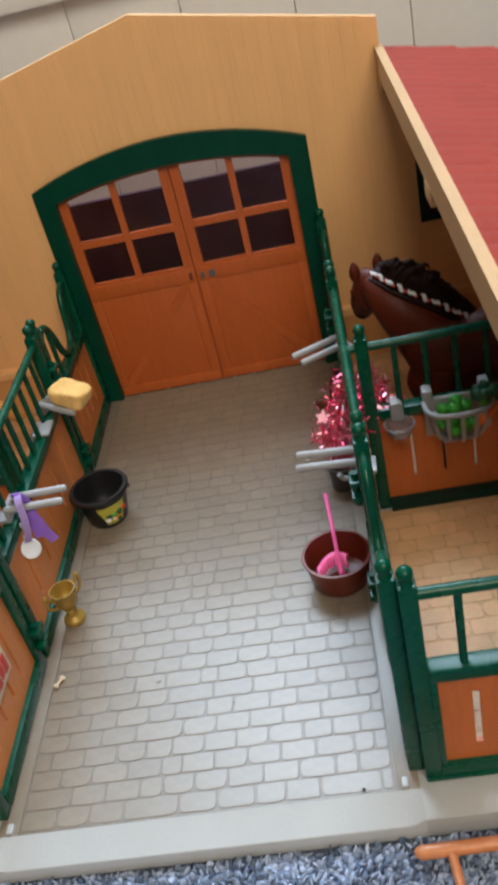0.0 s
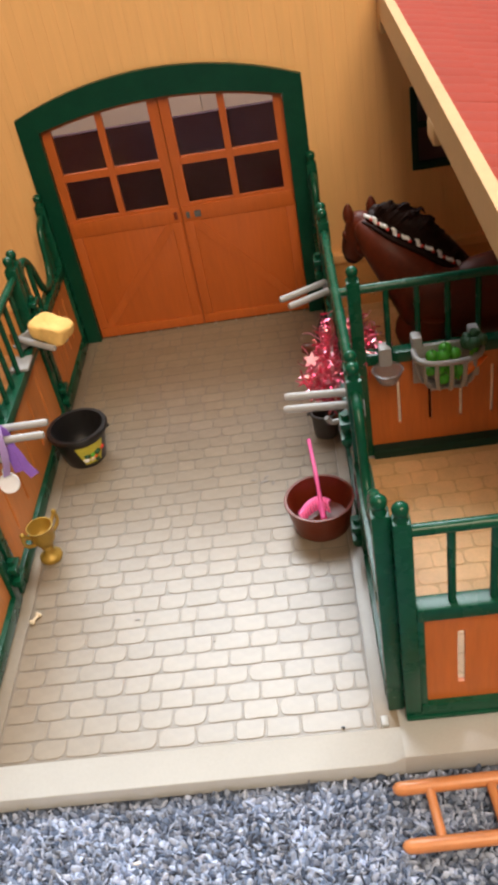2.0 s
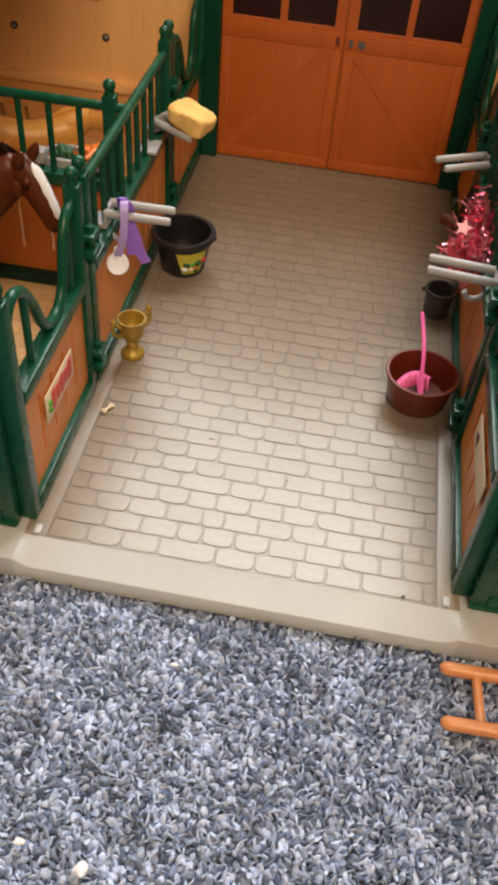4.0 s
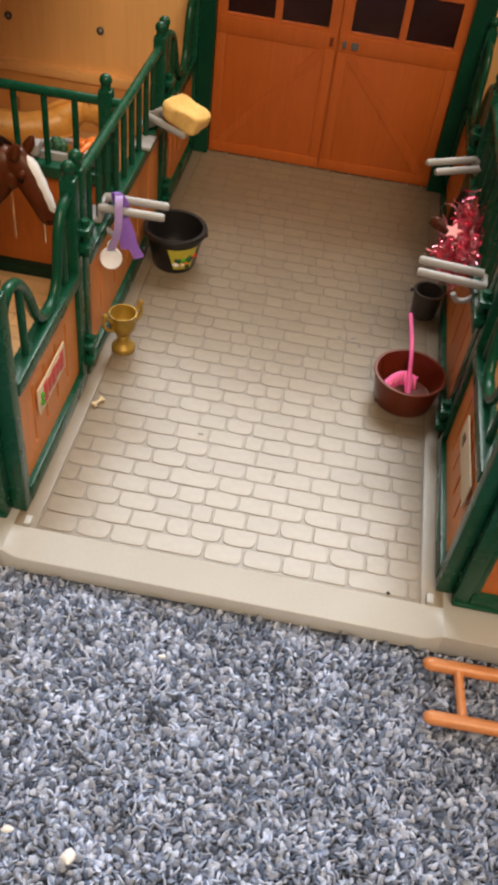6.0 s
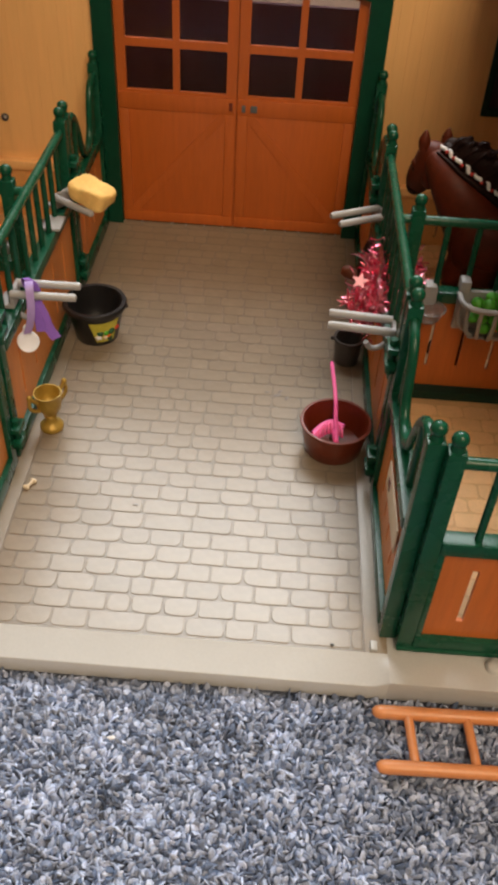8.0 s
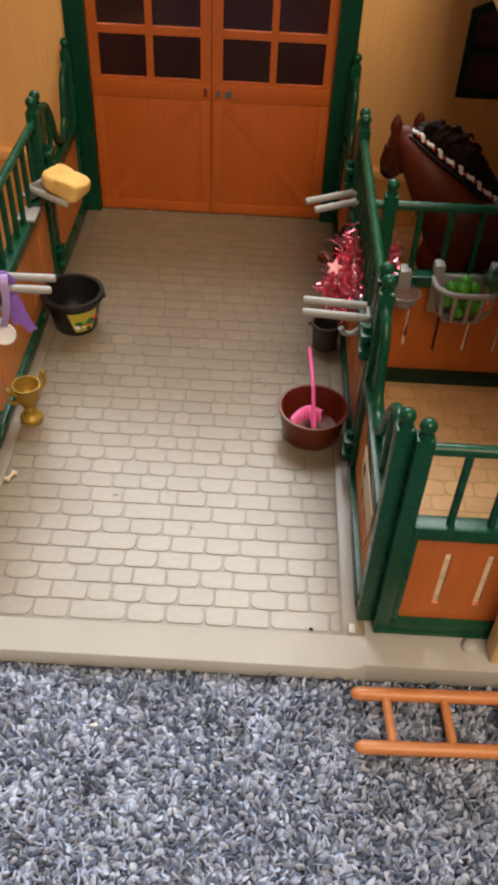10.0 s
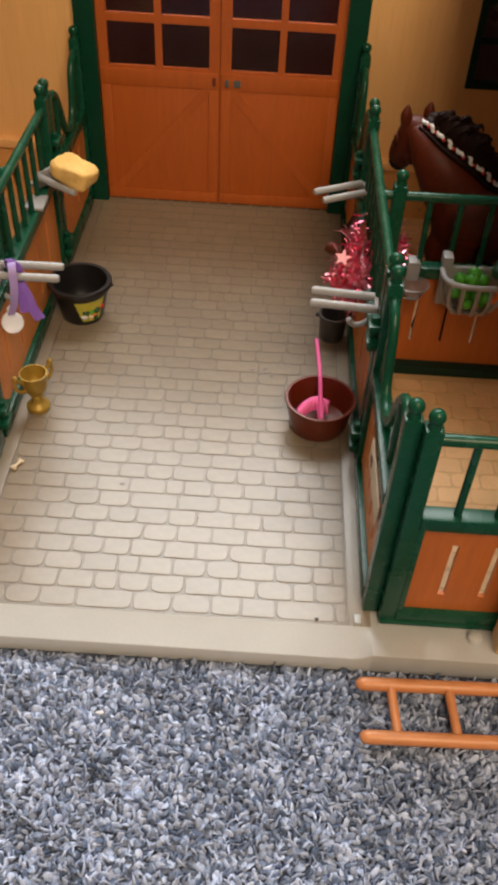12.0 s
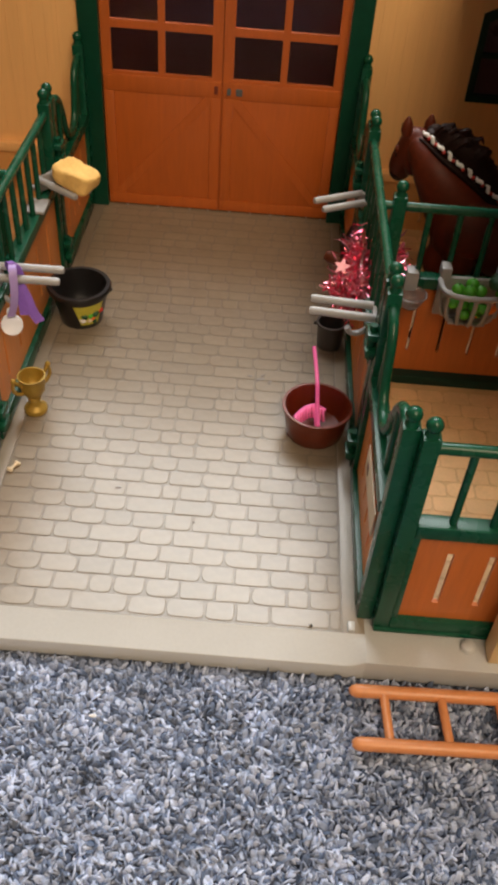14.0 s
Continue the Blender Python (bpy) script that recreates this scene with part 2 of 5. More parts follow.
def lathe(bm, profile, seg=24, centre=(0, 0, 0), mat=0, capped=True):
    """Turns (radius, height) pairs round z."""
    c = Vector(centre)
    return rings(bm, [[c + Vector((r * math.cos(2 * math.pi * j / seg), r * math.sin(2 * math.pi * j / seg), z)) for j in range(seg)]
                      for r, z in profile], capped, mat)


def ball(bm, c, r, seg=14, mat=0, squash=1.0):
    n = max(5, seg // 2)
    prof = [(max(1e-5, r * math.sin(math.pi * k / n)), -r * squash * math.cos(math.pi * k / n)) for k in range(n + 1)]
    return lathe(bm, prof, seg, c, mat)


def slab(bm, outline, holes, y0, y1, mat=0):
    """An upright plate in the xz plane from y0 to y1, with holes through it."""
    edges = []
    for loop in [outline] + list(holes):
        vs = [bm.verts.new((x, y0, z)) for x, z in loop]
        edges += [bm.edges.new((vs[i], vs[(i + 1) % len(vs)])) for i in range(len(vs))]
    r = bmesh.ops.triangle_fill(bm, use_beauty=True, use_dissolve=False, edges=edges)
    faces = [g for g in r["geom"] if isinstance(g, bmesh.types.BMFace)]
    twin = {}
    for v in set(v for f in faces for v in f.verts):
        twin[v] = bm.verts.new((v.co.x, y1, v.co.z))
    for e in edges:
        p, q = e.verts
        bm.faces.new((p, q, twin[q], twin[p])).material_index = mat
    for f in faces:
        f.material_index = mat
        bm.faces.new([twin[v] for v in reversed(f.verts)]).material_index = mat
    return bm


def arc(x0, x1, z_side, z_mid, n=14):
    """A flat arch from x0 to x1."""
    return [(x0 + (x1 - x0) * k / n, z_side + (z_mid - z_side) * (1 - (2 * k / n - 1) ** 2)) for k in range(n + 1)]


B = bmesh.new

# ---------------------------------------------------------------- the bedroom round the toy
CARPET_Z = -0.012
bm = B()
box(bm, -1.6, 1.6, -1.2, 1.4, -0.10, CARPET_Z - 0.0035)
tagged(part("floor", bm, CARPET_BASE, smooth=False), "blue-grey carpeted bedroom floor", "floor", kind="structure")


def room_wall(name, x0, x1, y0, y1, z1=2.6, hole=None):
    b = B()
    if hole is None:
        box(b, x0, x1, y0, y1, -0.10, z1)
    else:
        slab(b, [(x0, -0.10), (x1, -0.10), (x1, z1), (x0, z1)], [[(hole[0], hole[2]), (hole[1], hole[2]), (hole[1], hole[3]), (hole[0], hole[3])]], y0, y1)
    return tagged(part(name, b, DIMMED_WALL, smooth=False), "plain unseen bedroom wall, darkened to cut bounced light", "wall", kind="structure")


room_wall("wall_north", -1.7, 1.7, 1.4, 1.5, hole=(-0.75, 0.95, 1.20, 2.40))
room_wall("wall_south", -1.7, 1.7, -1.3, -1.2, hole=(-0.12, 1.00, 1.00, 2.28))
room_wall("wall_east", 1.6, 1.7, -1.2, 1.4)
room_wall("wall_west", -1.7, -1.6, -1.2, 1.4)
bm = B()
box(bm, -1.7, 1.7, -1.3, 1.5, 2.6, 2.7)
tagged(part("ceiling", bm, WOODTRIM, smooth=False), "plain white bedroom ceiling", "ceiling", kind="structure")


def room_window(name, x0, x1, z0, z1, y):
    w = thing(name, pose(x0, y, z0), "unseen white framed bedroom window", "window", kind="structure")
    b = B()
    W, H = x1 - x0, z1 - z0
    slab(b, [(0, 0), (W, 0), (W, H), (0, H)], [[(0.05, 0.05), (W / 2 - 0.025, 0.05), (W / 2 - 0.025, H - 0.05), (0.05, H - 0.05)],
                                               [(W / 2 + 0.025, 0.05), (W - 0.05, 0.05), (W - 0.05, H - 0.05), (W / 2 + 0.025, H - 0.05)]], -0.02, 0.02)
    part("window_frame", b, WOODTRIM, w, smooth=False)


room_window("window_1", -0.75, 0.95, 1.20, 2.40, 1.46)
# unseen south window, added to go with the warm fill light
room_window("added_window_2", -0.12, 1.00, 1.00, 2.28, -1.26)

# white boarded window seat behind the toy barn
panelling = thing("trim", pose(0, 0.66, -0.016), "white painted window seat with vertical boards", "window seat", kind="structure")
board_mesh = None
for k in range(24):
    b = B()
    if board_mesh is None:
        box(b, 0.0003, 0.1047, -0.012, 0.006, 0, 0.30, 0.0012)
        ob = part("board", b, WOODTRIM, panelling)
        board_mesh = ob.data
    else:
        b.free()
        ob = new("board", board_mesh)
        ob.parent = panelling
    ob.location = (-1.25 + k * 0.105, 0, 0)
b = B()
box(b, -1.26, 1.28, -0.03, 0.735, 0.30, 0.32, 0.004)
part("window_sill", b, WOODTRIM, panelling)

bm = B()
box(bm, -0.46, 0.46, 0.436, 0.441, -0.0155, 0.1612, 0.001)
tagged(part("padded_board", bm, PURPLE_BOX), "dark purple padded board standing behind the toy barn", "board")

# ---------------------------------------------------------------- the toy barn
barn = thing("toy_barn", pose(0, 0, 0), "toy horse barn with tan walls and red roofs", "toy barn")
AX, HALF, YB = 0.100, 0.300, 0.400      # half the aisle, half the barn, front of the back wall

bm = B()
box(bm, -HALF, HALF, -0.002, 0.414, -0.012, -0.0010)
for s in (-1, 1):
    box(bm, *sorted((s * 0.1040, s * HALF)), -0.0170, 0.0115, -0.014, -0.00015, 0.0005)                   # front apron before the stalls
    box(bm, *sorted((s * 0.0960, s * 0.0992)), -0.0008, 0.0045, -0.002, 0.0020, 0.0006)   # small stop beside each gate
    lathe(bm, [(0.0036, -0.001), (0.0034, 0.0024), (0.0028, 0.0030)], 16, (s * 0.1535, -0.0045, 0))
base = part("base_plate", bm, TAUPE, barn)
for s in (-1, 1):                                                          # smooth gutter under each aisle fence
    bm = B()
    a, b_ = sorted((s * 0.0935, s * 0.1085))
    box(bm, a, b_, -0.002, 0.400, -0.004, -0.00025, 0.0002)
    part("gutter", bm, COBBLE, barn)

# sloping lip of the aisle, with hollowed ends
bm = B()
xs = [-0.1042] + [-0.1042 + 0.009 * (1 - math.cos(k / 6 * math.pi / 2)) for k in range(1, 7)] + [-0.05, 0, 0.05]
xs += [-x for x in reversed(xs[:7])]
cols = []
for x in xs:
    e = min(1.0, (0.1042 - abs(x)) / 0.009)
    d = 0.0040 * math.sin(e * math.pi / 2)
    cols.append([(x, -0.0015, 0.0003), (x, -0.0024, 0.0), (x, -0.0045, -0.18 * d), (x, -0.0163, -d), (x, -0.0167, -d - 0.0001), (x, -0.0170, -d - 0.0004), (x, -0.0170, -0.014), (x, -0.0015, -0.014)])
rings(bm, cols)
part("ramp", bm, TAUPE, barn)
bm = B()
box(bm, -0.0934, 0.0934, -0.0012, 0.3995, -0.002, -0.0007)
part("joint_bed", bm, JOINT, barn, "darker recessed joints between the cobbles", smooth=False)

# back wall with its door opening and two windows
def win_outline(cx, grow=0.0):
    return [(cx - 0.030 - grow, 0.108 - grow), (cx + 0.030 + grow, 0.108 - grow)] + arc(cx + 0.030 + grow, cx - 0.030 - grow, 0.163 + grow, 0.172 + grow, 8)


door_hole = [(-0.0895, -0.001), (0.0895, -0.001)] + arc(0.0895, -0.0895, 0.178, 0.190)
wall_out = [(-0.298, -0.001), (-0.0895, -0.001)]
wall_out += arc(-0.0895, 0.0895, 0.178, 0.190)
wall_out += [(0.0895, -0.001), (0.298, -0.001), (0.298, 0.199), (0.1632, 0.228), (0.1632, 0.2545), (0, 0.290), (-0.1632, 0.2545), (-0.1632, 0.228), (-0.298, 0.199)]
bm = B()
slab(bm, wall_out, [win_outline(-0.212), win_outline(0.212)], YB, YB + 0.006)
back = part("back_wall", bm, TAN, barn, smooth=False)

# shallow planks of the wall, ledge and skirting
def plank_strip(x0, x1, z0, z1):
    b = B()
    box(b, x0, x1, YB - 0.0003, YB + 0.001, z0, z1, 0.0002)
    return part("plank", b, TAN, back, smooth=False)


def wall_top(x):
    return 0.2895 - 0.2175 * abs(x) if abs(x) < 0.163 else 0.227 - 0.2155 * (abs(x) - 0.163)


pw = 0.0092
n = int(0.1925 / pw)
for s in (-1, 1):
    for k in range(n):
        xa = 0.1012 + k * pw
        a, b_ = sorted((s * (xa + 0.0001), s * (xa + pw - 0.0001)))
        top = min(wall_top(xa), wall_top(xa + pw)) - 0.001
        if 0.180 < xa + pw and xa < 0.244:
            plank_strip(a, b_, 0.054, 0.1055)
            if top > 0.178:
                plank_strip(a, b_, 0.1755, top)
        else:
            plank_strip(a, b_, 0.054, top)
for k in range(-11, 11):
    xa = k * pw
    plank_strip(xa + 0.0001, xa + pw - 0.0001, 0.1892 + 0.02 * (1 - (min(abs(xa), abs(xa + pw)) / 0.104) ** 2), min(wall_top(xa), wall_top(xa + pw)) - 0.001)
for s in (-1, 1):
    b = B()
    x0, x1 = sorted((s * 0.1045, s * 0.2945))
    box(b, x0, x1, YB - 0.0075, YB + 0.001, 0.0405, 0.0475, 0.0012)
    part("ledge", b, TAN, back)
    b = B()
    slots = [s * (0.124 + 0.0200 * k) for k in range(9)]
    slab(b, [(x0, 0.0), (x1, 0.0), (x1, 0.0407), (x0, 0.0407)], [[(q - 0.0012, 0.007), (q + 0.0012, 0.007), (q + 0.0012, 0.0195), (q - 0.0012, 0.0195)] for q in slots], YB - 0.0055, YB - 0.0004)
    part("wainscot", b, SHADED_TAN, back, "tan slotted lower wall panel with shade put into its colour", smooth=False)
    for hx in (0.1765, 0.2475) if s < 0 else ():                        # grey screw bosses
        b = B()
        loft(b, [(s * hx, YB, 0.0792), (s * hx, YB - 0.0014, 0.0792)], 0.0028, 16)
        cap = part("screw_hole", b, DARKGREY, back)
        b = B()
        ball(b, (s * hx - s * 0.0004, YB - 0.0012, 0.0795), 0.0014, 10)
        part("screw_head", b, GREY, cap)

# windows of the back wall
for s in (-1, 1):
    cx = s * 0.212
    b = B()
    slab(b, win_outline(cx, 0.0026), [win_outline(cx, -0.0022)], YB - 0.0022, YB + 0.007)
    box(b, cx - 0.0015, cx + 0.0015, YB - 0.0012, YB + 0.003, 0.110, 0.169)
    box(b, cx - 0.028, cx + 0.028, YB - 0.0010, YB + 0.003, 0.1365, 0.1395)
    frame_part = part("window_frame", b, DARK_AND_SHADED_GREEN, back, "dark green arched window frame")
    b = B()
    slab(b, win_outline(cx, -0.0012), [], YB + 0.0032, YB + 0.0040)
    part("pane", b, SMOKED, frame_part, "dark smoked pane", smooth=False)

# side walls, posts, beams and roofs
for s in (-1, 1):
    b = B()
    x0, x1 = sorted((s * 0.2935, s * 0.299))
    box(b, x0, x1, 0.012, YB, -0.001, 0.196, 0.0008)
    side = part("side_wall", b, TAN, barn)
    for k in range(11):
        b = B()
        ya = 0.016 + k * 0.0345
        x0, x1 = sorted((s * 0.2925, s * 0.2940))
        box(b, x0, x1, ya + 0.0006, ya + 0.0339, 0.052, 0.192, 0.0004)
        part("plank", b, TAN, side)
    b = B()
    ball(b, (s * 0.2925, 0.345, 0.083), 0.0042, 12)
    part("screw_cap", b, DARKGREY, side)
    b = B()
    x0, x1 = sorted((s * 0.162, s * 0.172))
    box(b, x0, x1, -0.0122, -0.0008, 0.0, 0.211, 0.0012)
    part("post", b, CREAM, barn)
    b = B()
    x0, x1 = sorted((s * 0.287, s * 0.297))
    box(b, x0, x1, -0.0122, -0.0008, 0.0, 0.183, 0.0012)
    part("post", b, CREAM, barn)


def roof_z(x, y):
    return 0.2355 - 0.225 * (abs(x) - 0.163) - 0.050 * (YB - y)


def roof_deck(s):
    b = B()
    loops = []
    for y in (-0.018, 0.19, 0.404):
        x0, x1 = s * 0.1615, s * 0.318
        loops.append([(x0, y, roof_z(x0, y) - 0.003), (x1, y, roof_z(x1, y) - 0.003), (x1, y, roof_z(x1, y) - 0.001), (x0, y, roof_z(x0, y) - 0.001)])
    rings(b, loops)
    return part("roof", b, ROOF, barn, "sloping red shingled roof")


def roof_beam(s):
    b = B()
    x0, x1 = sorted((s * 0.1595, s * 0.1635))
    ys = (-0.018, 0.10, 0.20, 0.30, 0.3995)
    rings(b, [[(x0, y, roof_z(0.163, y) - 0.0175), (x1, y, roof_z(0.163, y) - 0.0175), (x1, y, roof_z(0.163, y) - 0.0055), (x1, y, roof_z(0.163, y) - 0.0005), (x0, y, roof_z(0.163, y) - 0.0005)] for y in ys])
    # flat capping strip that laps over the upper row of shingles
    c0, c1 = sorted((s * 0.1592, s * 0.1648))
    rings(b, [[(c0, y, roof_z(0.163, y) - 0.0006), (c1, y, roof_z(0.163, y) - 0.0006), (c1, y, roof_z(0.163, y) + 0.0016), (c0, y, roof_z(0.163, y) + 0.0016)] for y in ys])
    xo, xi = sorted((s * 0.1589, s * 0.1631))
    for yc in (0.198, 0.390):
        za = roof_z(0.163, yc)
        box(b, xo, xi, yc - 0.009, yc + 0.009, za - 0.0265, za - 0.016, 0.0016)
    return part("beam", b, BEAM, barn, "cream moulded roof beam")


roofs = [roof_deck(s) for s in (-1, 1)]
for s in (-1, 1):
    roof_beam(s)

# ---------------------------------------------------------------- barn doors
def leaf_top(x):
    return 0.190 - 0.012 * (x / 0.0895) ** 2 - 0.0006


def barn_door(s):
    d = thing("barn_door", pose(0, 0, 0), "orange-brown plank barn door with eight-pane arched glazing, shut", "door", "double doors of the toy barn")
    xa, xb = 0.0003, 0.0890
    yf = YB + 0.0006
    n = 8
    out = [(s * xa, 0.0004), (s * xb, 0.0004)] + [(s * (xb + (xa - xb) * k / n), leaf_top(xb + (xa - xb) * k / n)) for k in range(n + 1)]
    holes = []
    for p0, p1 in ((0.0080, 0.0425), (0.0475, 0.0820)):
        holes.append([(s * p0, 0.1065), (s * p1, 0.1065), (s * p1, 0.1370), (s * p0, 0.1370)])
        holes.append([(s * p0, 0.1425), (s * p1, 0.1425)] + [(s * (p1 + (p0 - p1) * k / 4), leaf_top(p1 + (p0 - p1) * k / 4) - 0.0034) for k in range(5)])
    b = B()
    slab(b, out, holes, yf, yf + 0.0042)
    leaf = part("leaf", b, DOOR, d, smooth=False)
    for hole in holes:
        q = B()
        slab(q, hole, [], yf + 0.0030, yf + 0.0036)
        part("pane", q, GLAZING, leaf, "clear plastic pane", smooth=False)

    def rail(name, x0, x1, z0, z1, proud):
        q = B()
        x0, x1 = sorted((s * x0, s * x1))
        box(q, x0, x1, yf - proud, yf + 0.001, z0, z1, 0.0005)
        return part(name, q, DOOR, d)

    rail("rail", 0.0012, 0.0885, 0.0925, 0.1045, 0.0011)
    rail("rail", 0.0012, 0.0885, 0.0010, 0.0095, 0.0013)
    rail("stile", 0.0012, 0.0085, 0.0095, 0.0925, 0.0011)
    rail("stile", 0.0812, 0.0885, 0.0095, 0.0925, 0.0011)
    for k in range(1):                                   # lower panel
        w = 0.0812 - 0.0085
        rail("board", 0.0085 + k * w + 0.0002, 0.0085 + (k + 1) * w - 0.0002, 0.0095, 0.0925, 0.0004)
    q = B()
    p0, p1 = Vector((s * 0.0085, yf, 0.0926)), Vector((s * 0.0812, yf, 0.0094))
    t = (p1 - p0).normalized()
    w = Vector((-t.z, 0, t.x)) * 0.0036
    rings(q, [[p0 - w + Vector((0, 0.0005, 0)), p1 - w + Vector((0, 0.0005, 0)), p1 + w + Vector((0, 0.0005, 0)), p0 + w + Vector((0, 0.0005, 0))],
              [p0 - w * 0.9 + Vector((0, -0.0010, 0)), p1 - w * 0.9 + Vector((0, -0.0010, 0)), p1 + w * 0.9 + Vector((0, -0.0010, 0)), p0 + w * 0.9 + Vector((0, -0.0010, 0))]])
    part("brace", q, DOOR, d)
    if s < 0:                                            # lap strip behind the joint of the leaves
        q = B()
        box(q, -0.004, 0.004, yf + 0.0044, yf + 0.0056, -0.0009, 0.186)
        part("lap_strip", q, DOOR, d)
    if s > 0:
        for x, hw in ((0.0052, 0.0014), (0.0128, 0.0025)):
            q = B()
            box(q, x - hw, x + hw, yf - 0.0022, yf, 0.0955, 0.1005, 0.0004)
            part("latch", q, SLATE, d, "small slate-grey plastic latch block")
    else:
        # raised dark block in place of the shade inside the socket
        q = B()
        box(q, -0.0058, -0.0030, yf - 0.0018, yf, 0.0955, 0.1015, 0.0004)
        part("latch_hole", q, RUST, d, "latch socket as a raised block, its inner shade put into dark colour")
    return d


for s in (-1, 1):
    barn_door(s)

b = B()
outer = [(-0.1040, 0.0), (-0.0892, 0.0)] + arc(-0.0892, 0.0892, 0.1775, 0.1890) + [(0.0892, 0.0), (0.1040, 0.0)] + arc(0.1040, -0.1040, 0.1885, 0.2085, 18)
slab(b, outer, [], YB - 0.0050, YB + 0.0003)
part("door_frame", b, SHADED_GREEN, barn, "green arched door frame with shade put into its colour", smooth=False)

# ---------------------------------------------------------------- fences and gates
def ball_post(name, parent, x, y=0.0):
    b = B()
    box(b, x - 0.0038, x + 0.0038, y - 0.0038, y + 0.0038, 0, 0.1262, 0.0010)
    lathe(b, [(0.0034, 0.1255), (0.0028, 0.1272), (0.0026, 0.1290)], 14, (x, y, 0))
    ball(b, (x, y, 0.1312), 0.0035, 18)
    return part(name, b, GREEN, parent)


def fence(name, m, length, label, category, group, bars, slits, curved=False, stile=0.0, slit=0.0013, panel=ORANGE, foot=None):
    """A fence section along local x, from one post to the next."""
    f = thing(name, m, label, category, group)
    ball_post("post", f, 0.0)
    ball_post("post", f, length)
    x0, x1 = 0.0036, length - 0.0036
    b = B()
    # deep foot fills in for the shadow gap under a divider
    if foot:
        box(b, x0, x1, -foot[0], foot[0], 0.0, foot[1], 0.0012)
    else:
        box(b, x0, x1, -0.0042, 0.0042, 0.0, 0.0100, 0.0012)
    if stile:
        box(b, -0.0036, length + 0.0036, -0.0052, 0.0052, 0.0002, 0.0026, 0.0010)
    # shade low on the dividers put into a darker green
    part("bottom_rail", b, DARK_AND_SHADED_GREEN if foot else GREEN, f)
    for xa, xb in ((x0, x0 + stile), (x1 - stile, x1)) if stile else ():
        b = B()
        box(b, xa, xb, -0.0034, 0.0034, 0.0095, 0.0695, 0.0008)
        part("stile", b, GREEN, f)
    b = B()
    box(b, x0, x1, -0.0044, 0.0044, 0.0692, 0.0768, 0.0013)
    part("middle_rail", b, GREEN, f)
    # panel boards with narrow slits between them
    zs0, zs1 = 0.0215, 0.0575
    holes = [[(x - slit, zs0), (x + slit, zs0), (x + slit, zs1), (x - slit, zs1)] for x in slits]
    b = B()
    z0 = foot[1] - 0.0005 if foot else 0.0095
    slab(b, [(x0, z0), (x1, z0), (x1, 0.0686), (x0, 0.0686)], holes, -0.0011, 0.0011)
    part("panel", b, panel, f, "orange-brown grained panel", smooth=False)
    if curved:
        pts = [(0.0030, 0, 0.1060), (0.0075, 0, 0.1150), (0.0150, 0, 0.1185), (0.0240, 0, 0.1140), (0.0320, 0, 0.1030), (0.0385, 0, 0.0890), (0.0450, 0, 0.0815),
               (0.0540, 0, 0.0785), (0.0630, 0, 0.0805), (0.0690, 0, 0.0875), (0.0720, 0, 0.0970), (0.0750, 0, 0.1080), (0.0810, 0, 0.1160), (length - 0.003, 0, 0.1190)]
        b = B()
        loft(b, smooth_path(pts, 4), 0.0026, 10, side=(0, 1, 0))
        part("curved_rail", b, GREEN, f)
        for x, zt in ((0.0240, 0.1135), (0.0800, 0.1145)):
            b = B()
            loft(b, [(x, 0, 0.076), (x, 0, zt)], 0.0019, 10)
            part("bar", b, GREEN, f)
    else:
        b = B()
        loft(b, [(x0, 0, 0.1195), (x1, 0, 0.1195)], 0.0027, 12)
        part("top_rail", b, GREEN, f)
        for x in bars:
            b = B()
            loft(b, [(x, 0, 0.076), (x, 0, 0.1185)], 0.0018, 10)
            part("bar", b, GREEN, f)
    return f


def spaced(a, z, n):
    return [a + (z - a) * k / (n - 1) for k in range(n)]


GATES, RAILS = "stall gates of the toy barn", "stall fences of the toy barn"
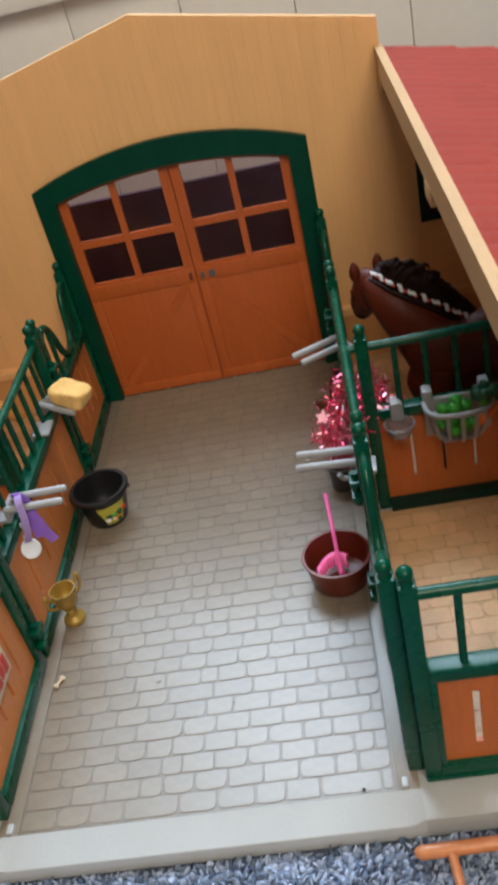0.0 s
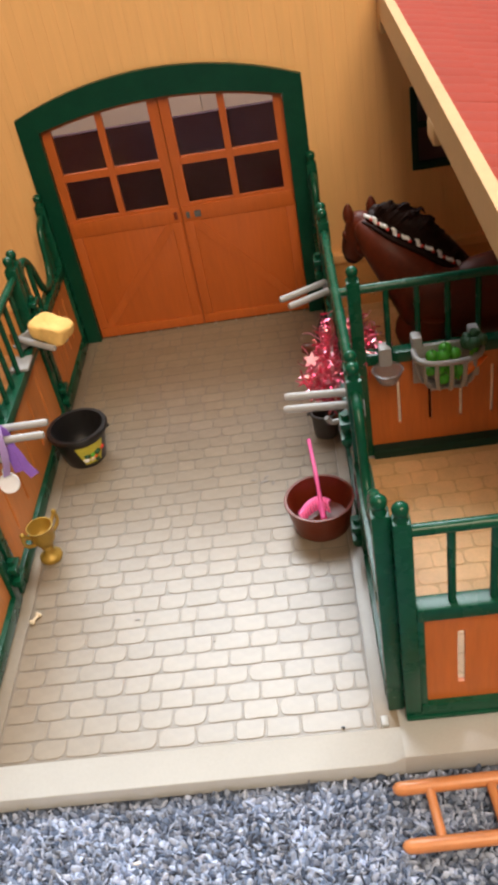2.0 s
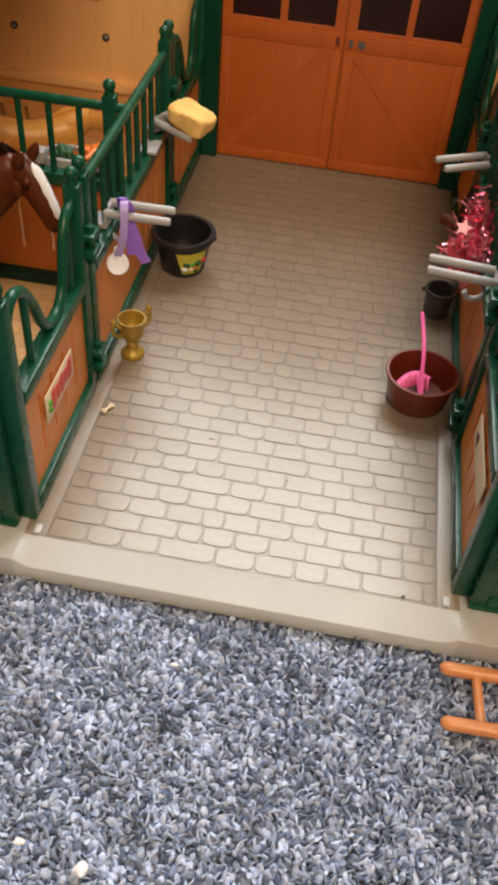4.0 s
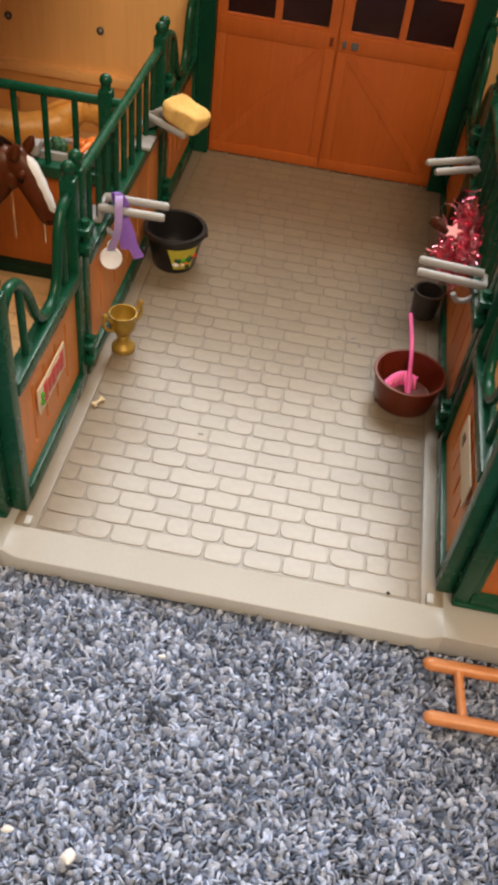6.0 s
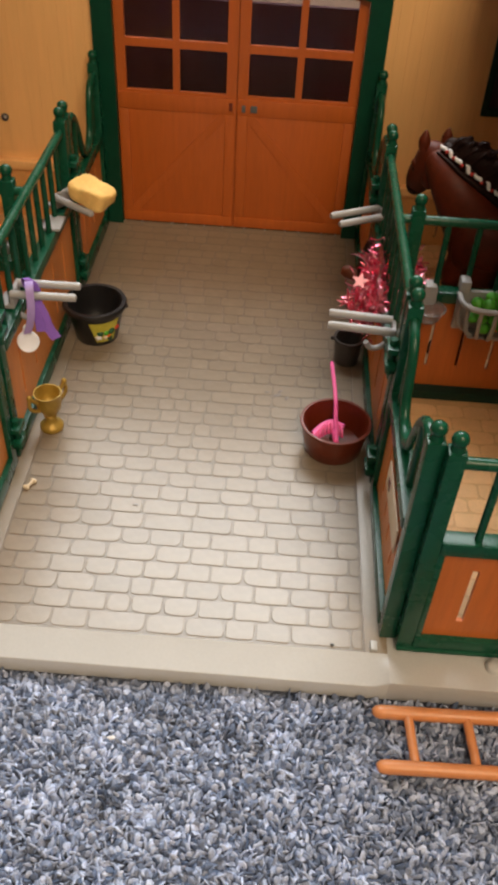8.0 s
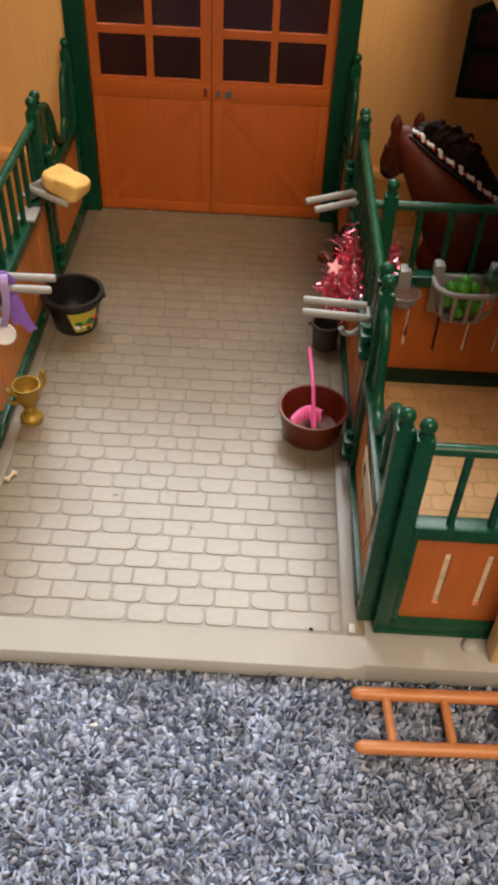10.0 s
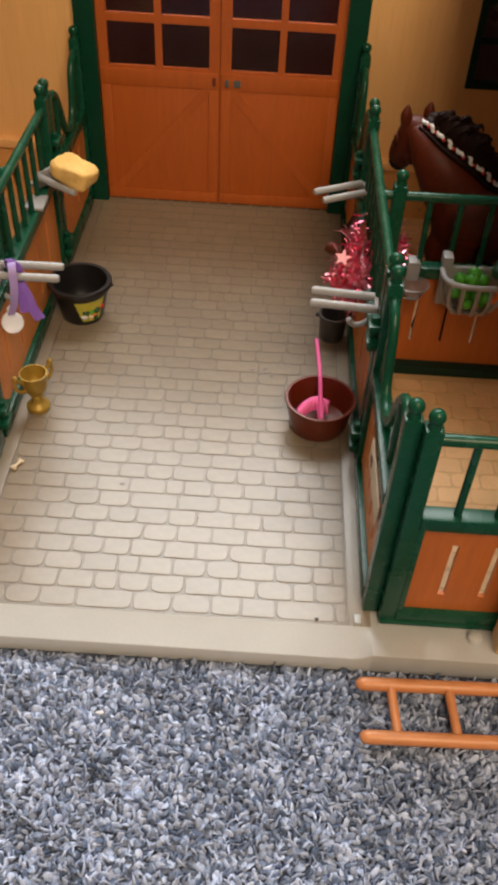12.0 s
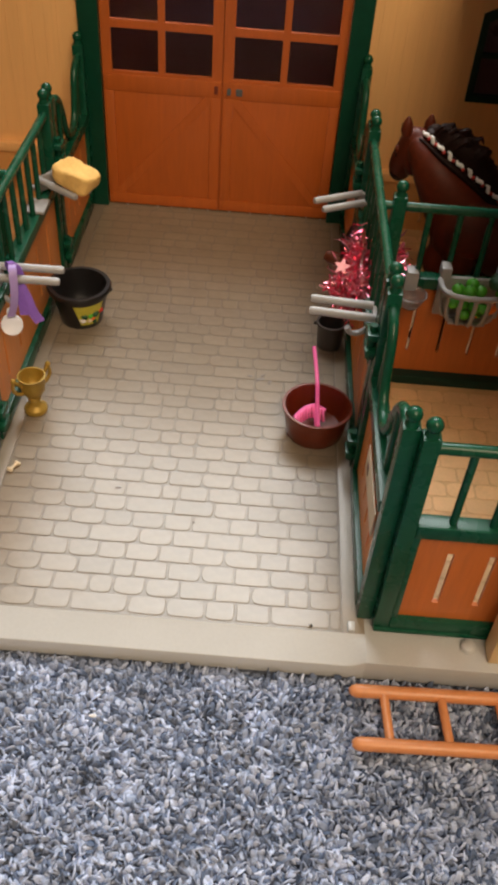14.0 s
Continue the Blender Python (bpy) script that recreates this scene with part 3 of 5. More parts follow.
for s in (-1, 1):
    x = s * 0.1040
    for y0 in (0.0110, 0.2955):
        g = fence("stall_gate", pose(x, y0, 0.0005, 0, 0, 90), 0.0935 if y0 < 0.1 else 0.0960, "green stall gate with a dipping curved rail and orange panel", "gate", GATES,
                  [], spaced(0.024, 0.072, 4), curved=True, panel=LIT_ORANGE)
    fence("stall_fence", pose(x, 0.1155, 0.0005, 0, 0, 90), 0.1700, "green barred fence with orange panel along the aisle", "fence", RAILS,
          spaced(0.018, 0.152, 9), spaced(0.03, 0.14, 5), panel=LIT_ORANGE)
    turn = 0 if s > 0 else 180
    fence("stall_gate", pose(s * 0.1115, 0.0055, 0.0005, 0, 0, turn), 0.1750, "green barred stall gate with slitted orange panel at the front", "gate", GATES,
          spaced(0.019, 0.156, 9), spaced(0.0225, 0.1545, 8), stile=0.0032, slit=0.0016)
    divider = fence("stall_divider", pose(s * 0.1140, 0.2010, 0.0005, 0, 0, turn), 0.1760, "green barred divider with slitted orange panel between two stalls", "fence", RAILS,
          spaced(0.018, 0.158, 9), spaced(0.022, 0.155, 8), slit=0.0009, foot=(0.0085, 0.0066))
    q = B()
    loft(q, [(-0.0085, 0, 0.1195), (-0.0034, 0, 0.1195)], 0.0025, 10)
    part("rail_end", q, GREEN, divider)
    # hinges where gates meet the aisle fence
    for y in (0.1100, 0.2900):
        for z in (0.016, 0.088):
            h = thing("hinge", pose(s * 0.0985, y, z), "small green plastic gate hinge", "hinge", "hinges of the stall gates")
            q = B()
            box(q, -0.0032, 0.0030, -0.0055, 0.0055, -0.0015, 0.0020, 0.0006)
            box(q, -0.0032, 0.0030, -0.0055, 0.0055, 0.0080, 0.0115, 0.0006)
            part("knuckle", q, GREEN, h)
            q = B()
            loft(q, [(-0.0002, 0, -0.0060), (-0.0002, 0, 0.0145)], 0.0021, 10)
            part("pin", q, GREEN, h)

# ---------------------------------------------------------------- racks on the fences
def rack(m, hook=True, label="grey two-pronged saddle rack clipped to the fence"):
    r = thing("saddle_rack", m, label, "rack", "grey racks on the aisle fences")
    b = B()
    box(b, 0.0028, 0.0050, -0.0072, 0.0072, -0.0070, 0.0016, 0.0008)
    box(b, 0.0030, 0.0120, -0.0070, 0.0070, -0.0090, -0.0065, 0.0008)
    part("bracket", b, GREY, r)
    for y in (-0.0058, 0.0058):
        b = B()
        loft(b, [(0.004, y, 0), (-0.030, y, 0.0005), (-0.0312, y, 0.0005)], [0.0023, 0.0022, 0.0017], 12)
        part("prong", b, GREY, r)
    if not hook:
        return r
    b = B()
    loft(b, smooth_path([(0.003, 0.004, -0.012), (-0.002, 0.003, -0.0165), (-0.0070, 0.002, -0.0165), (-0.0095, 0.001, -0.0125)], 4), 0.0016, 8)
    part("hook", b, GREY, r)
    return r


rack_a = rack(pose(0.0990, 0.1455, 0.0860, 0, 0, -4))
rack_b = rack(pose(0.1005, 0.2730, 0.0860, 0, 0, 28), False)
rack_c = copy_thing(rack_a, pose(-0.0990, 0.1535, 0.0870, 0, 0, 180))
rack_d = copy_thing(rack_b, pose(-0.1000, 0.2640, 0.0870, 0, 0, 145))
b = B()
box(b, -0.0065, 0.0065, -0.0085, 0.0085, 0.0, 0.0022, 0.0007)
box(b, -0.0065, -0.0045, -0.0085, 0.0085, -0.008, 0.0022, 0.0007)
clip = tagged(part("rail_clip", b, GREY), "small grey clip on the fence rail", "clip")
clip.matrix_world = pose(-0.1035, 0.2430, 0.0774)

# ---------------------------------------------------------------- things in the aisle
def rough_ball(b, c, radii, seed, bump=0.12, sub=3):
    r = bmesh.ops.create_icosphere(b, subdivisions=sub, radius=1)
    for v in r["verts"]:
        d = v.co.copy()
        k = 1 + bump * noise.noise(d * 2.2 + Vector((seed, 0, 0)))
        v.co = Vector(c) + Vector((d.x * radii[0], d.y * radii[1], d.z * radii[2])) * k


b = B()
bmesh.ops.create_icosphere(b, subdivisions=5, radius=1)
for v in b.verts:
    d = v.co
    k = (abs(d.x) ** 4.6 + abs(d.y) ** 4.6 + abs(d.z) ** 4.6) ** (-1 / 4.6)
    v.co = Vector((d.x * 0.0138, d.y * 0.0090, d.z * 0.0066)) * k
    pit = min(0.0, noise.noise(v.co * 900) + 0.30)
    v.co += 0.0030 * noise.noise_vector(v.co * 62) + 0.0003 * noise.noise_vector(v.co * 280) + v.co.normalized() * 0.0012 * pit
sponge = tagged(part("sponge", b, SPONGE), "worn yellow sponge lying on a grey rack", "sponge")
sponge.matrix_world = pose(-0.0795, 0.2530, 0.0955, 4, 12, -28)


def bucket(name, m, r0, r1, h, mat, label, wall=0.0016, inside=0.003, lip=1.0):
    t = thing(name, m, label, "bucket")
    b = B()
    prof = [(r0 * 0.96, 0), (r0, 0.0012), (r0 + (r1 - r0) * 0.5, h * 0.5), (r1, h - 0.0032 * lip), (r1 + 0.0018 * lip, h - 0.0030 * lip), (r1 + 0.0022 * lip, h - 0.0012 * lip), (r1 + 0.0014 * lip, h), (r1 - wall * 0.7, h),
            (r1 - wall, h - 0.002), (r0 + (r1 - r0) * 0.5 - wall, h * 0.5), (r0 - wall, inside + 0.0006), (r0 * 0.8, inside)]
    lathe(b, prof, 36)
    part("body", b, mat, t)
    return t


black = bucket("bucket", pose(-0.0800, 0.2375, 0, 0, 0, 0), 0.0142, 0.0192, 0.0275, BLACK, "black plastic bucket with a yellow label beside the fence")
b = B()
N = 8
for k in range(N):
    for h0, h1 in ((0.0040, 0.0095), (0.0095, 0.0150), (0.0150, 0.0205)):
        q = []
        for u, h in ((k / N, h0), ((k + 1) / N, h0), ((k + 1) / N, h1), (k / N, h1)):
            g = (h - 0.0040) / 0.0175
            a = radians((-80 - 14 * g) + u * (45 + 26 * g))
            r = 0.0142 + (0.0192 - 0.0142) * h / 0.0275 + 0.0004
            q.append(b.verts.new((r * math.cos(a), r * math.sin(a), h)))
        b.faces.new(q)
bmesh.ops.remove_doubles(b, verts=b.verts[:], dist=1e-6)
label_part = part("label", b, YELLOW, black, "yellow printed label")
for a, h, sx, mt in ((-70, 0.0125, 0.0046, DARKLEAF), (-56, 0.0120, 0.0044, LEAF), (-44, 0.0130, 0.0050, DARKLEAF), (-27, 0.0135, 0.0040, RED), (-74, 0.0085, 0.0046, WHITE), (-58, 0.0080, 0.0040, PAPER), (-50, 0.0095, 0.0036, CARROT), (-46, 0.0065, 0.0040, DARKLEAF)):
    b = B()
    r = 0.0142 + (0.0192 - 0.0142) * h / 0.0275 - 0.0004
    rough_ball(b, (r * math.cos(radians(a)), r * math.sin(radians(a)), h * 0.95), (sx * 0.50, sx * 0.50, sx * 0.44), int(a), 0.5, 2)
    part("print", b, mt, label_part)
for sx in (-1, 1):
    b = B()
    ball(b, (sx * 0.0202, 0.001, 0.0240), 0.0017, 10)
    part("lug", b, BLACK, black)

brown = bucket("tub", pose(0.0794, 0.1415, 0), 0.0170, 0.0201, 0.0205, RUST, "red-brown plastic feed tub standing on the cobbles", 0.0014, lip=0.35)
tagged(brown, category="tub")
for a in (20, 160, 200, 340):
    b = B()
    ball(b, (0.0150 * math.cos(radians(a)), 0.0150 * math.sin(radians(a)), 0.0008), 0.0022, 8)
    part("foot", b, RUST, brown)

fork = thing("muck_fork", pose(0.0804, 0.1350, 0.0045), "bright pink toy muck fork leaning over the tub rim", "fork")
b = B()
loft(b, smooth_path([(0.0004, 0, 0.0055), (-0.0006, 0.0130, 0.0122), (-0.0014, 0.0280, 0.0185), (-0.0032, 0.0580, 0.0190)], 4), 0.0013, 8)
part("handle", b, PINK, fork)
bar = smooth_path([(-0.0128, 0.0060, 0.0066), (-0.0080, 0.0122, 0.0080), (-0.0020, 0.0156, 0.0084), (0.0046, 0.0128, 0.0076)], 4)
b = B()
loft(b, [p + Vector((0, -0.0012, -0.0010)) for p in bar], [(0.0022, 0.0020)] * len(bar), 12)
loft(b, [(0.0004, -0.0005, 0.0040), (-0.0004, 0.0060, 0.0056), (-0.0014, 0.0140, 0.0080)], 0.0018, 8)
fork_head = part("head", b, PINK, fork)
for k in range(10):
    b = B()
    u = (k + 0.3) / 9.6 * (len(bar) - 1)
    p = bar[int(u)].lerp(bar[min(len(bar) - 1, int(u) + 1)], u - int(u))
    loft(b, smooth_path([p, p + Vector((-0.0006, -0.0030, 0.0004)), p + Vector((-0.0004, -0.0058, -0.0012)), p + Vector((0.0, -0.0072, -0.0040))], 2), 0.00085, 6)
    part("prong", b, PINK, fork_head)

pot = bucket("pot", pose(0.0895, 0.2290, 0), 0.0082, 0.0092, 0.0190, DARKGREY, "small dark grey toy bucket beside the fence", 0.001, lip=0.5)
for sx in (-1, 1):
    b = B()
    ball(b, (sx * 0.0107, 0, 0.0172), 0.0014, 8)
    part("lug", b, DARKGREY, pot)

trophy = thing("trophy", pose(-0.0885, 0.1400, 0, 0, 0, 50) @ Matrix.Diagonal((0.98, 0.98, 1.18, 1)), "small gold plastic trophy cup with two handles", "trophy")
b = B()
lathe(b, [(0.0067, 0), (0.0070, 0.0006), (0.0070, 0.0022), (0.0062, 0.0030), (0.0044, 0.0038), (0.0034, 0.0052), (0.0030, 0.0072), (0.0040, 0.0082), (0.0033, 0.0092), (0.0050, 0.0110), (0.0070, 0.0135), (0.0077, 0.0175),
          (0.0078, 0.0215), (0.0084, 0.0226), (0.0076, 0.0226), (0.0069, 0.0205), (0.0066, 0.0160), (0.0036, 0.0130)], 28)
part("cup", b, GOLD, trophy)
for sx in (-1, 1):
    b = B()
    loft(b, smooth_path([(sx * 0.0074, 0, 0.0190), (sx * 0.0100, 0, 0.0215), (sx * 0.0122, 0, 0.0234), (sx * 0.0132, 0, 0.0195), (sx * 0.0112, 0, 0.0160), (sx * 0.0070, 0, 0.0140)], 4), 0.0011, 8)
    ball(b, (sx * 0.0124, 0, 0.0242), 0.0018, 8)
    part("handle", b, GOLD, trophy)

# purple rosette with a white disc on the rack
rosette = thing("rosette", pose(-0.0930, 0.1480, 0.0870), "purple ribbon with a white disc hanging on a rack", "rosette")


def ribbon(pts, w, mat, name, across):
    b = B()
    P = smooth_path(pts, 5)
    A = Vector(across).normalized() * w / 2
    loops = []
    for i, p in enumerate(P):
        t = (P[min(i + 1, len(P) - 1)] - P[max(0, i - 1)]).normalized()
        nrm = t.cross(A).normalized() * 0.00035
        loops.append([p - A - nrm, p + A - nrm, p + A + nrm, p - A + nrm])
    rings(b, loops)
    return part(name, b, mat, rosette)


ribbon([(0.002, 0.0060, -0.009), (-0.0005, 0.0055, 0.0040), (0.0005, 0.0005, 0.0085), (0.0018, -0.0045, 0.0065), (0.0022, -0.0075, -0.0030), (0.0008, -0.0078, -0.0120), (-0.0020, -0.0070, -0.0200)], 0.0042, LAVENDER, "ribbon", (1, 0.3, 0.1))
ribbon([(0.0030, 0.0000, -0.0040), (0.0065, -0.0015, -0.0110), (0.0090, -0.0030, -0.0180), (0.0130, -0.0045, -0.0240)], 0.0056, PURPLE, "tail", (0.9, 0.3, 0.35))
ribbon([(0.0010, -0.0010, -0.0050), (0.0040, -0.0030, -0.0120), (0.0050, -0.0045, -0.0200)], 0.0050, PURPLE, "tail", (1, 0.2, 0.0))
ribbon([(-0.0015, 0.0070, -0.003), (-0.0030, 0.0040, 0.0060), (-0.0010, 0.0010, 0.0096), (0.0030, 0.0005, 0.0070), (0.0045, 0.0020, -0.0010)], 0.0034, PURPLE, "loop", (1, 0.3, 0.1))
b = B()
prof = [(0.0002, -0.0008), (0.0056, -0.0008), (0.0062, 0), (0.0056, 0.0008), (0.0050, 0.0006), (0.0002, 0.0006)]
lathe(b, prof, 28)
loft(b, [(0.0018 * math.cos(a), 0.0073 + 0.0018 * math.sin(a), 0) for a in [2 * math.pi * k / 12 for k in range(13)]], 0.0006, 6, side=(0, 0, 1))
disc = part("disc", b, ENAMEL, rosette, "white plastic disc")
disc.matrix_basis = pose(-0.0025, -0.0065, -0.0260, 62, 0, 10)

# bone, specks and fluff
def crumb(name, m, size, mat, label, seed):
    b = B()
    rough_ball(b, (0, 0, 0), size, seed, 0.5, 2)
    ob = tagged(part(name, b, mat), label, "crumb")
    ob.matrix_world = m
    return ob


b = B()
loft(b, [(-0.0024, 0, 0), (0, 0, 0), (0.0024, 0, 0)], [0.0010, 0.0008, 0.0010], 8)
for sx in (-1, 1):
    for sy in (-1, 1):
        ball(b, (sx * 0.0030, sy * 0.0009, 0), 0.0012, 10)
bone = tagged(part("toy_bone", b, PAPER), "tiny pale cream toy bone lying on the cobbles", "toy bone")
bone.matrix_world = pose(-0.0893, 0.0905, 0.0013, 0, 0, 62)
crumb("speck", pose(0.0780, 0.0012, 0.0002), (0.0009, 0.0008, 0.0005), BLACK, "tiny dark speck on the cobbles", 8)
for x, y, r, turn in ((0.0450, 0.1860, 0.0030, 20), (0.0510, 0.1835, 0.0022, 70), (0.0385, 0.1885, 0.0018, 0), (0.0465, 0.1900, 0.0020, 40), (-0.0290, 0.0820, 0.0016, 10), (0.0150, 0.0610, 0.0008, 0)):
    crumb("speck", pose(x, y, 0.0001, 0, 0, turn), (r, r * 0.45, 0.0002), SMUDGE, "small grey speck of dirt on the cobbles", int(x * 9999))
crumb("fluff", pose(-0.0335, -0.1385, -0.0085), (0.0026, 0.0028, 0.0016), WHITE, "white fluff on the carpet", 11)
crumb("fluff", pose(-0.0585, -0.1335, -0.0085), (0.0022, 0.0015, 0.0012), WHITE, "white fluff on the carpet", 12)
crumb("crumb", pose(-0.0190, -0.0500, -0.0088), (0.0018, 0.0010, 0.0008), WHITE, "pale crumb on the carpet", 15)

# ---------------------------------------------------------------- ladder on the carpet
ladder = thing("ladder", pose(0.0972, -0.0282, -0.0085, 0, 0, 1.2), "copper-orange plastic toy ladder lying on the carpet", "ladder")
for y in (0.0, -0.0262):
    b = B()
    loft(b, [(-0.0005, y, 0.0020), (0.0010, y, 0.0020), (0.0030, y, 0.0020), (0.150, y, 0.0020), (0.152, y, 0.0020)], [0.0014, 0.0027, 0.0032, 0.0032, 0.0017], 12)
    part("rail", b, LADDER, ladder)
for k in range(5):
    b = B()
    x = 0.0155 + k * 0.0268
    loft(b, [(x, 0.0, 0.0020), (x + 0.0012, -0.0262, 0.0020)], 0.0022, 10)
    part("rung", b, LADDER, ladder)

# ---------------------------------------------------------------- name signs on the front gates (writing as plain bars)
sign = thing("name_sign", pose(-0.1016, 0.0565, 0.0450), "cream name sign with red lettering bars on the gate panel", "sign")
b = B()
box(b, -0.0002, 0.0006, -0.0190, 0.0190, -0.0080, 0.0080, 0.0002)
part("plate", b, PAPER, sign)
for k, (y, h) in enumerate(((-0.0095, 0.0120), (-0.0034, 0.0090), (0.0025, 0.0105), (0.0085, 0.0085), (0.0142, 0.0115))):
    b = B()
    box(b, 0.0006, 0.0009, y - 0.0025, y + 0.0025, -h / 2, h / 2, 0.0001)
    part("lettering", b, RED, sign)
for y, z in ((-0.0155, -0.002), (-0.0150, 0.002)):
    b = B()
    ball(b, (0.0006, y, z), 0.0016, 8, squash=1.2)
    part("motif", b, LEAF, sign)
plaque = thing("name_plaque", pose(0.1016, 0.0480, 0.0500), "plain cream paper plaque on the gate panel", "sign")
b = B()
box(b, -0.0006, 0.0002, -0.0235, 0.0235, -0.0075, 0.0075, 0.0002)
part("plate", b, PAPER, plaque)
for y, h in ((0.013, 0.003), (0.016, 0.002)):
    b = B()
    box(b, -0.0009, -0.0006, y - 0.0012, y + 0.0012, -h, h)
    part("lettering", b, RUST, plaque)

# ---------------------------------------------------------------- tinsel bundle with a star on the fence
def tinsel(m):
    t = thing("tinsel", m, "shiny pink and dark red tinsel bunch on the fence", "tinsel")
    rng = random.Random(4)
    b = B()
    for cx, cy, cz, spread, many in ((-0.004, -0.022, -0.005, 0.012, 620), (0.003, 0.004, -0.003, 0.010, 300), (0.004, 0.026, -0.007, 0.009, 150), (0.017, 0.012, -0.006, 0.014, 520)):
        for k in range(many):
            root = Vector((cx + rng.gauss(0, spread * 0.35), cy + rng.gauss(0, spread * 0.55), cz + rng.gauss(0, spread * 0.4)))
            d = Vector((rng.gauss(-0.15, 0.8), rng.gauss(0, 0.8), rng.gauss(0.0, 0.8))).normalized()
            ln = rng.uniform(0.0055, 0.0115)
            w = rng.uniform(0.0003, 0.00065)
            sd = d.cross(Vector((rng.gauss(0, 1), rng.gauss(0, 1), rng.gauss(0, 1)))).normalized() * w
            up = d.cross(sd).normalized()
            p = [root, root + d * ln * 0.4 + up * rng.uniform(-0.003, 0.003), root + d * ln * 0.75 + up * rng.uniform(-0.003, 0.003), root + d * ln + up * rng.uniform(-0.005, 0.005)]
            tw = [sd, (sd + up * w * rng.uniform(-1, 1)), (sd + up * w * rng.uniform(-1.6, 1.6)), sd * 0.6]
            v = [(b.verts.new(q - z), b.verts.new(q + z)) for q, z in zip(p, tw)]
            for i in range(3):
                b.faces.new((v[i][0], v[i][1], v[i + 1][1], v[i + 1][0]))
    part("foil", b, TINSEL, t, smooth=False)
    b = B()
    loft(b, smooth_path([(0.002, -0.036, -0.010), (0.000, -0.012, 0.002), (0.003, 0.012, 0.004), (0.004, 0.034, 0.001)], 4), 0.0012, 6)
    part("wire", b, RUST, t)
    b = B()
    pts = []
    for k in range(10):
        a, r = math.pi * k / 5 + 0.3, (0.0050 if k % 2 == 0 else 0.0024)
        pts.append((r * math.cos(a), r * math.sin(a)))
    slab(b, pts, [], -0.0005, 0.0005)
    st = part("star", b, STARMAT, t, "small pale pink plastic star", smooth=False)
    st.matrix_basis = pose(-0.0120, -0.0240, 0.0105, -50, 0, -15)
    return t


tinsel(pose(0.0975, 0.2050, 0.0800))

# brown saddle hanging under the tinsel
saddle = thing("saddle", pose(0.1020, 0.2440, 0.0440), "dark brown toy saddle hanging on the fence among tinsel", "saddle")
b = B()
loft(b, smooth_path([(-0.001, -0.014, 0.024), (-0.006, -0.006, 0.018), (-0.007, 0.006, 0.018), (-0.002, 0.016, 0.026)], 4), [(0.007, 0.005)] * 13, 12, side=(0, 0, 1))
part("seat", b, MANE, saddle)
for y in (-0.006, 0.008):
    b = B()
    box(b, -0.0070, -0.0005, y - 0.0062, y + 0.0062, -0.012, 0.018, 0.0020)
    part("flap", b, BAY, saddle)
b = B()
loft(b, smooth_path([(-0.004, -0.002, 0.010), (-0.012, 0.001, 0.012), (-0.0215, 0.0040, 0.0135)], 3), [0.0036, 0.0037, 0.0038, 0.0040, 0.0044, 0.0044, 0.0030], 12)
part("cantle", b, CHESTNUT, saddle)

# ---------------------------------------------------------------- hanging baskets with fodder
def basket(m, label, leafy, carrots):
    k = thing("feed_basket", m, label, "basket")
    b = B()
    rim = [(-0.019, 0, 0), (-0.0185, -0.010, 0), (-0.013, -0.0165, 0), (0, -0.0185, 0), (0.013, -0.0165, 0), (0.0185, -0.010, 0), (0.019, 0, 0)]
    loft(b, smooth_path(rim, 4), 0.0017, 8, side=(0, 0, 1))
    part("rim", b, GREY, k)
    b = B()
    box(b, -0.0195, 0.0195, -0.0006, 0.0024, -0.024, 0.0020, 0.0008)
    for sx in (-1, 1):
        box(b, sx * 0.0165 - 0.0030, sx * 0.0165 + 0.0030, -0.0010, 0.0078, 0.0005, 0.0080, 0.0012)
    part("back_plate", b, GREY, k)
    for q in range(7):
        a = math.pi * (q + 0.5) / 7
        x, y = -0.0188 * math.cos(a), -0.0180 * math.sin(a)
        b = B()
        loft(b, smooth_path([(x, y, 0), (x * 0.97, y * 0.97, -0.012), (x * 0.78, y * 0.75, -0.0215), (x * 0.2, y * 0.25, -0.0240)], 3), 0.0013, 6)
        part("rib", b, GREY, k)
    b = B()
    box(b, -0.0110, 0.0110, -0.0095, 0.0, -0.0245, -0.0230, 0.0006)
    part("bottom", b, GREY, k)
    for x, y, z, r in leafy:
        a = thing("apple", m @ pose(x, y, z - 0.0022), "small glossy green toy apple in the basket", "apple", "fodder in the baskets")
        b = B()
        ball(b, (0, 0, 0), r, 14, squash=0.92)
        part("fruit", b, LEAF, a)
        b = B()
        loft(b, [(0, 0, r * 0.80), (0.0003, 0, r * 1.15)], 0.0004, 6)
        part("stalk", b, DARKLEAF, a)
    for x, y, z, rz, ry in carrots:
        c = thing("carrot", m @ pose(x, y, z, 0, ry, rz), "orange toy carrot in the basket", "carrot", "fodder in the baskets")
        b = B()
        loft(b, [(0, 0, 0), (0.001, 0, 0), (0.010, 0, 0), (0.0165, 0, 0)], [0.0018, 0.0030, 0.0022, 0.0006], 10)
        part("root", b, CARROT, c)
        if not leafy:
            continue
        b = B()
        for q in range(4):
            loft(b, smooth_path([(0, 0, 0), (-0.003, 0.001 * (q - 1.5), 0.001), (-0.006, 0.0022 * (q - 1.5), 0.001)], 2), 0.0006, 5)
        part("leaves", b, LEAF, c)
    return k


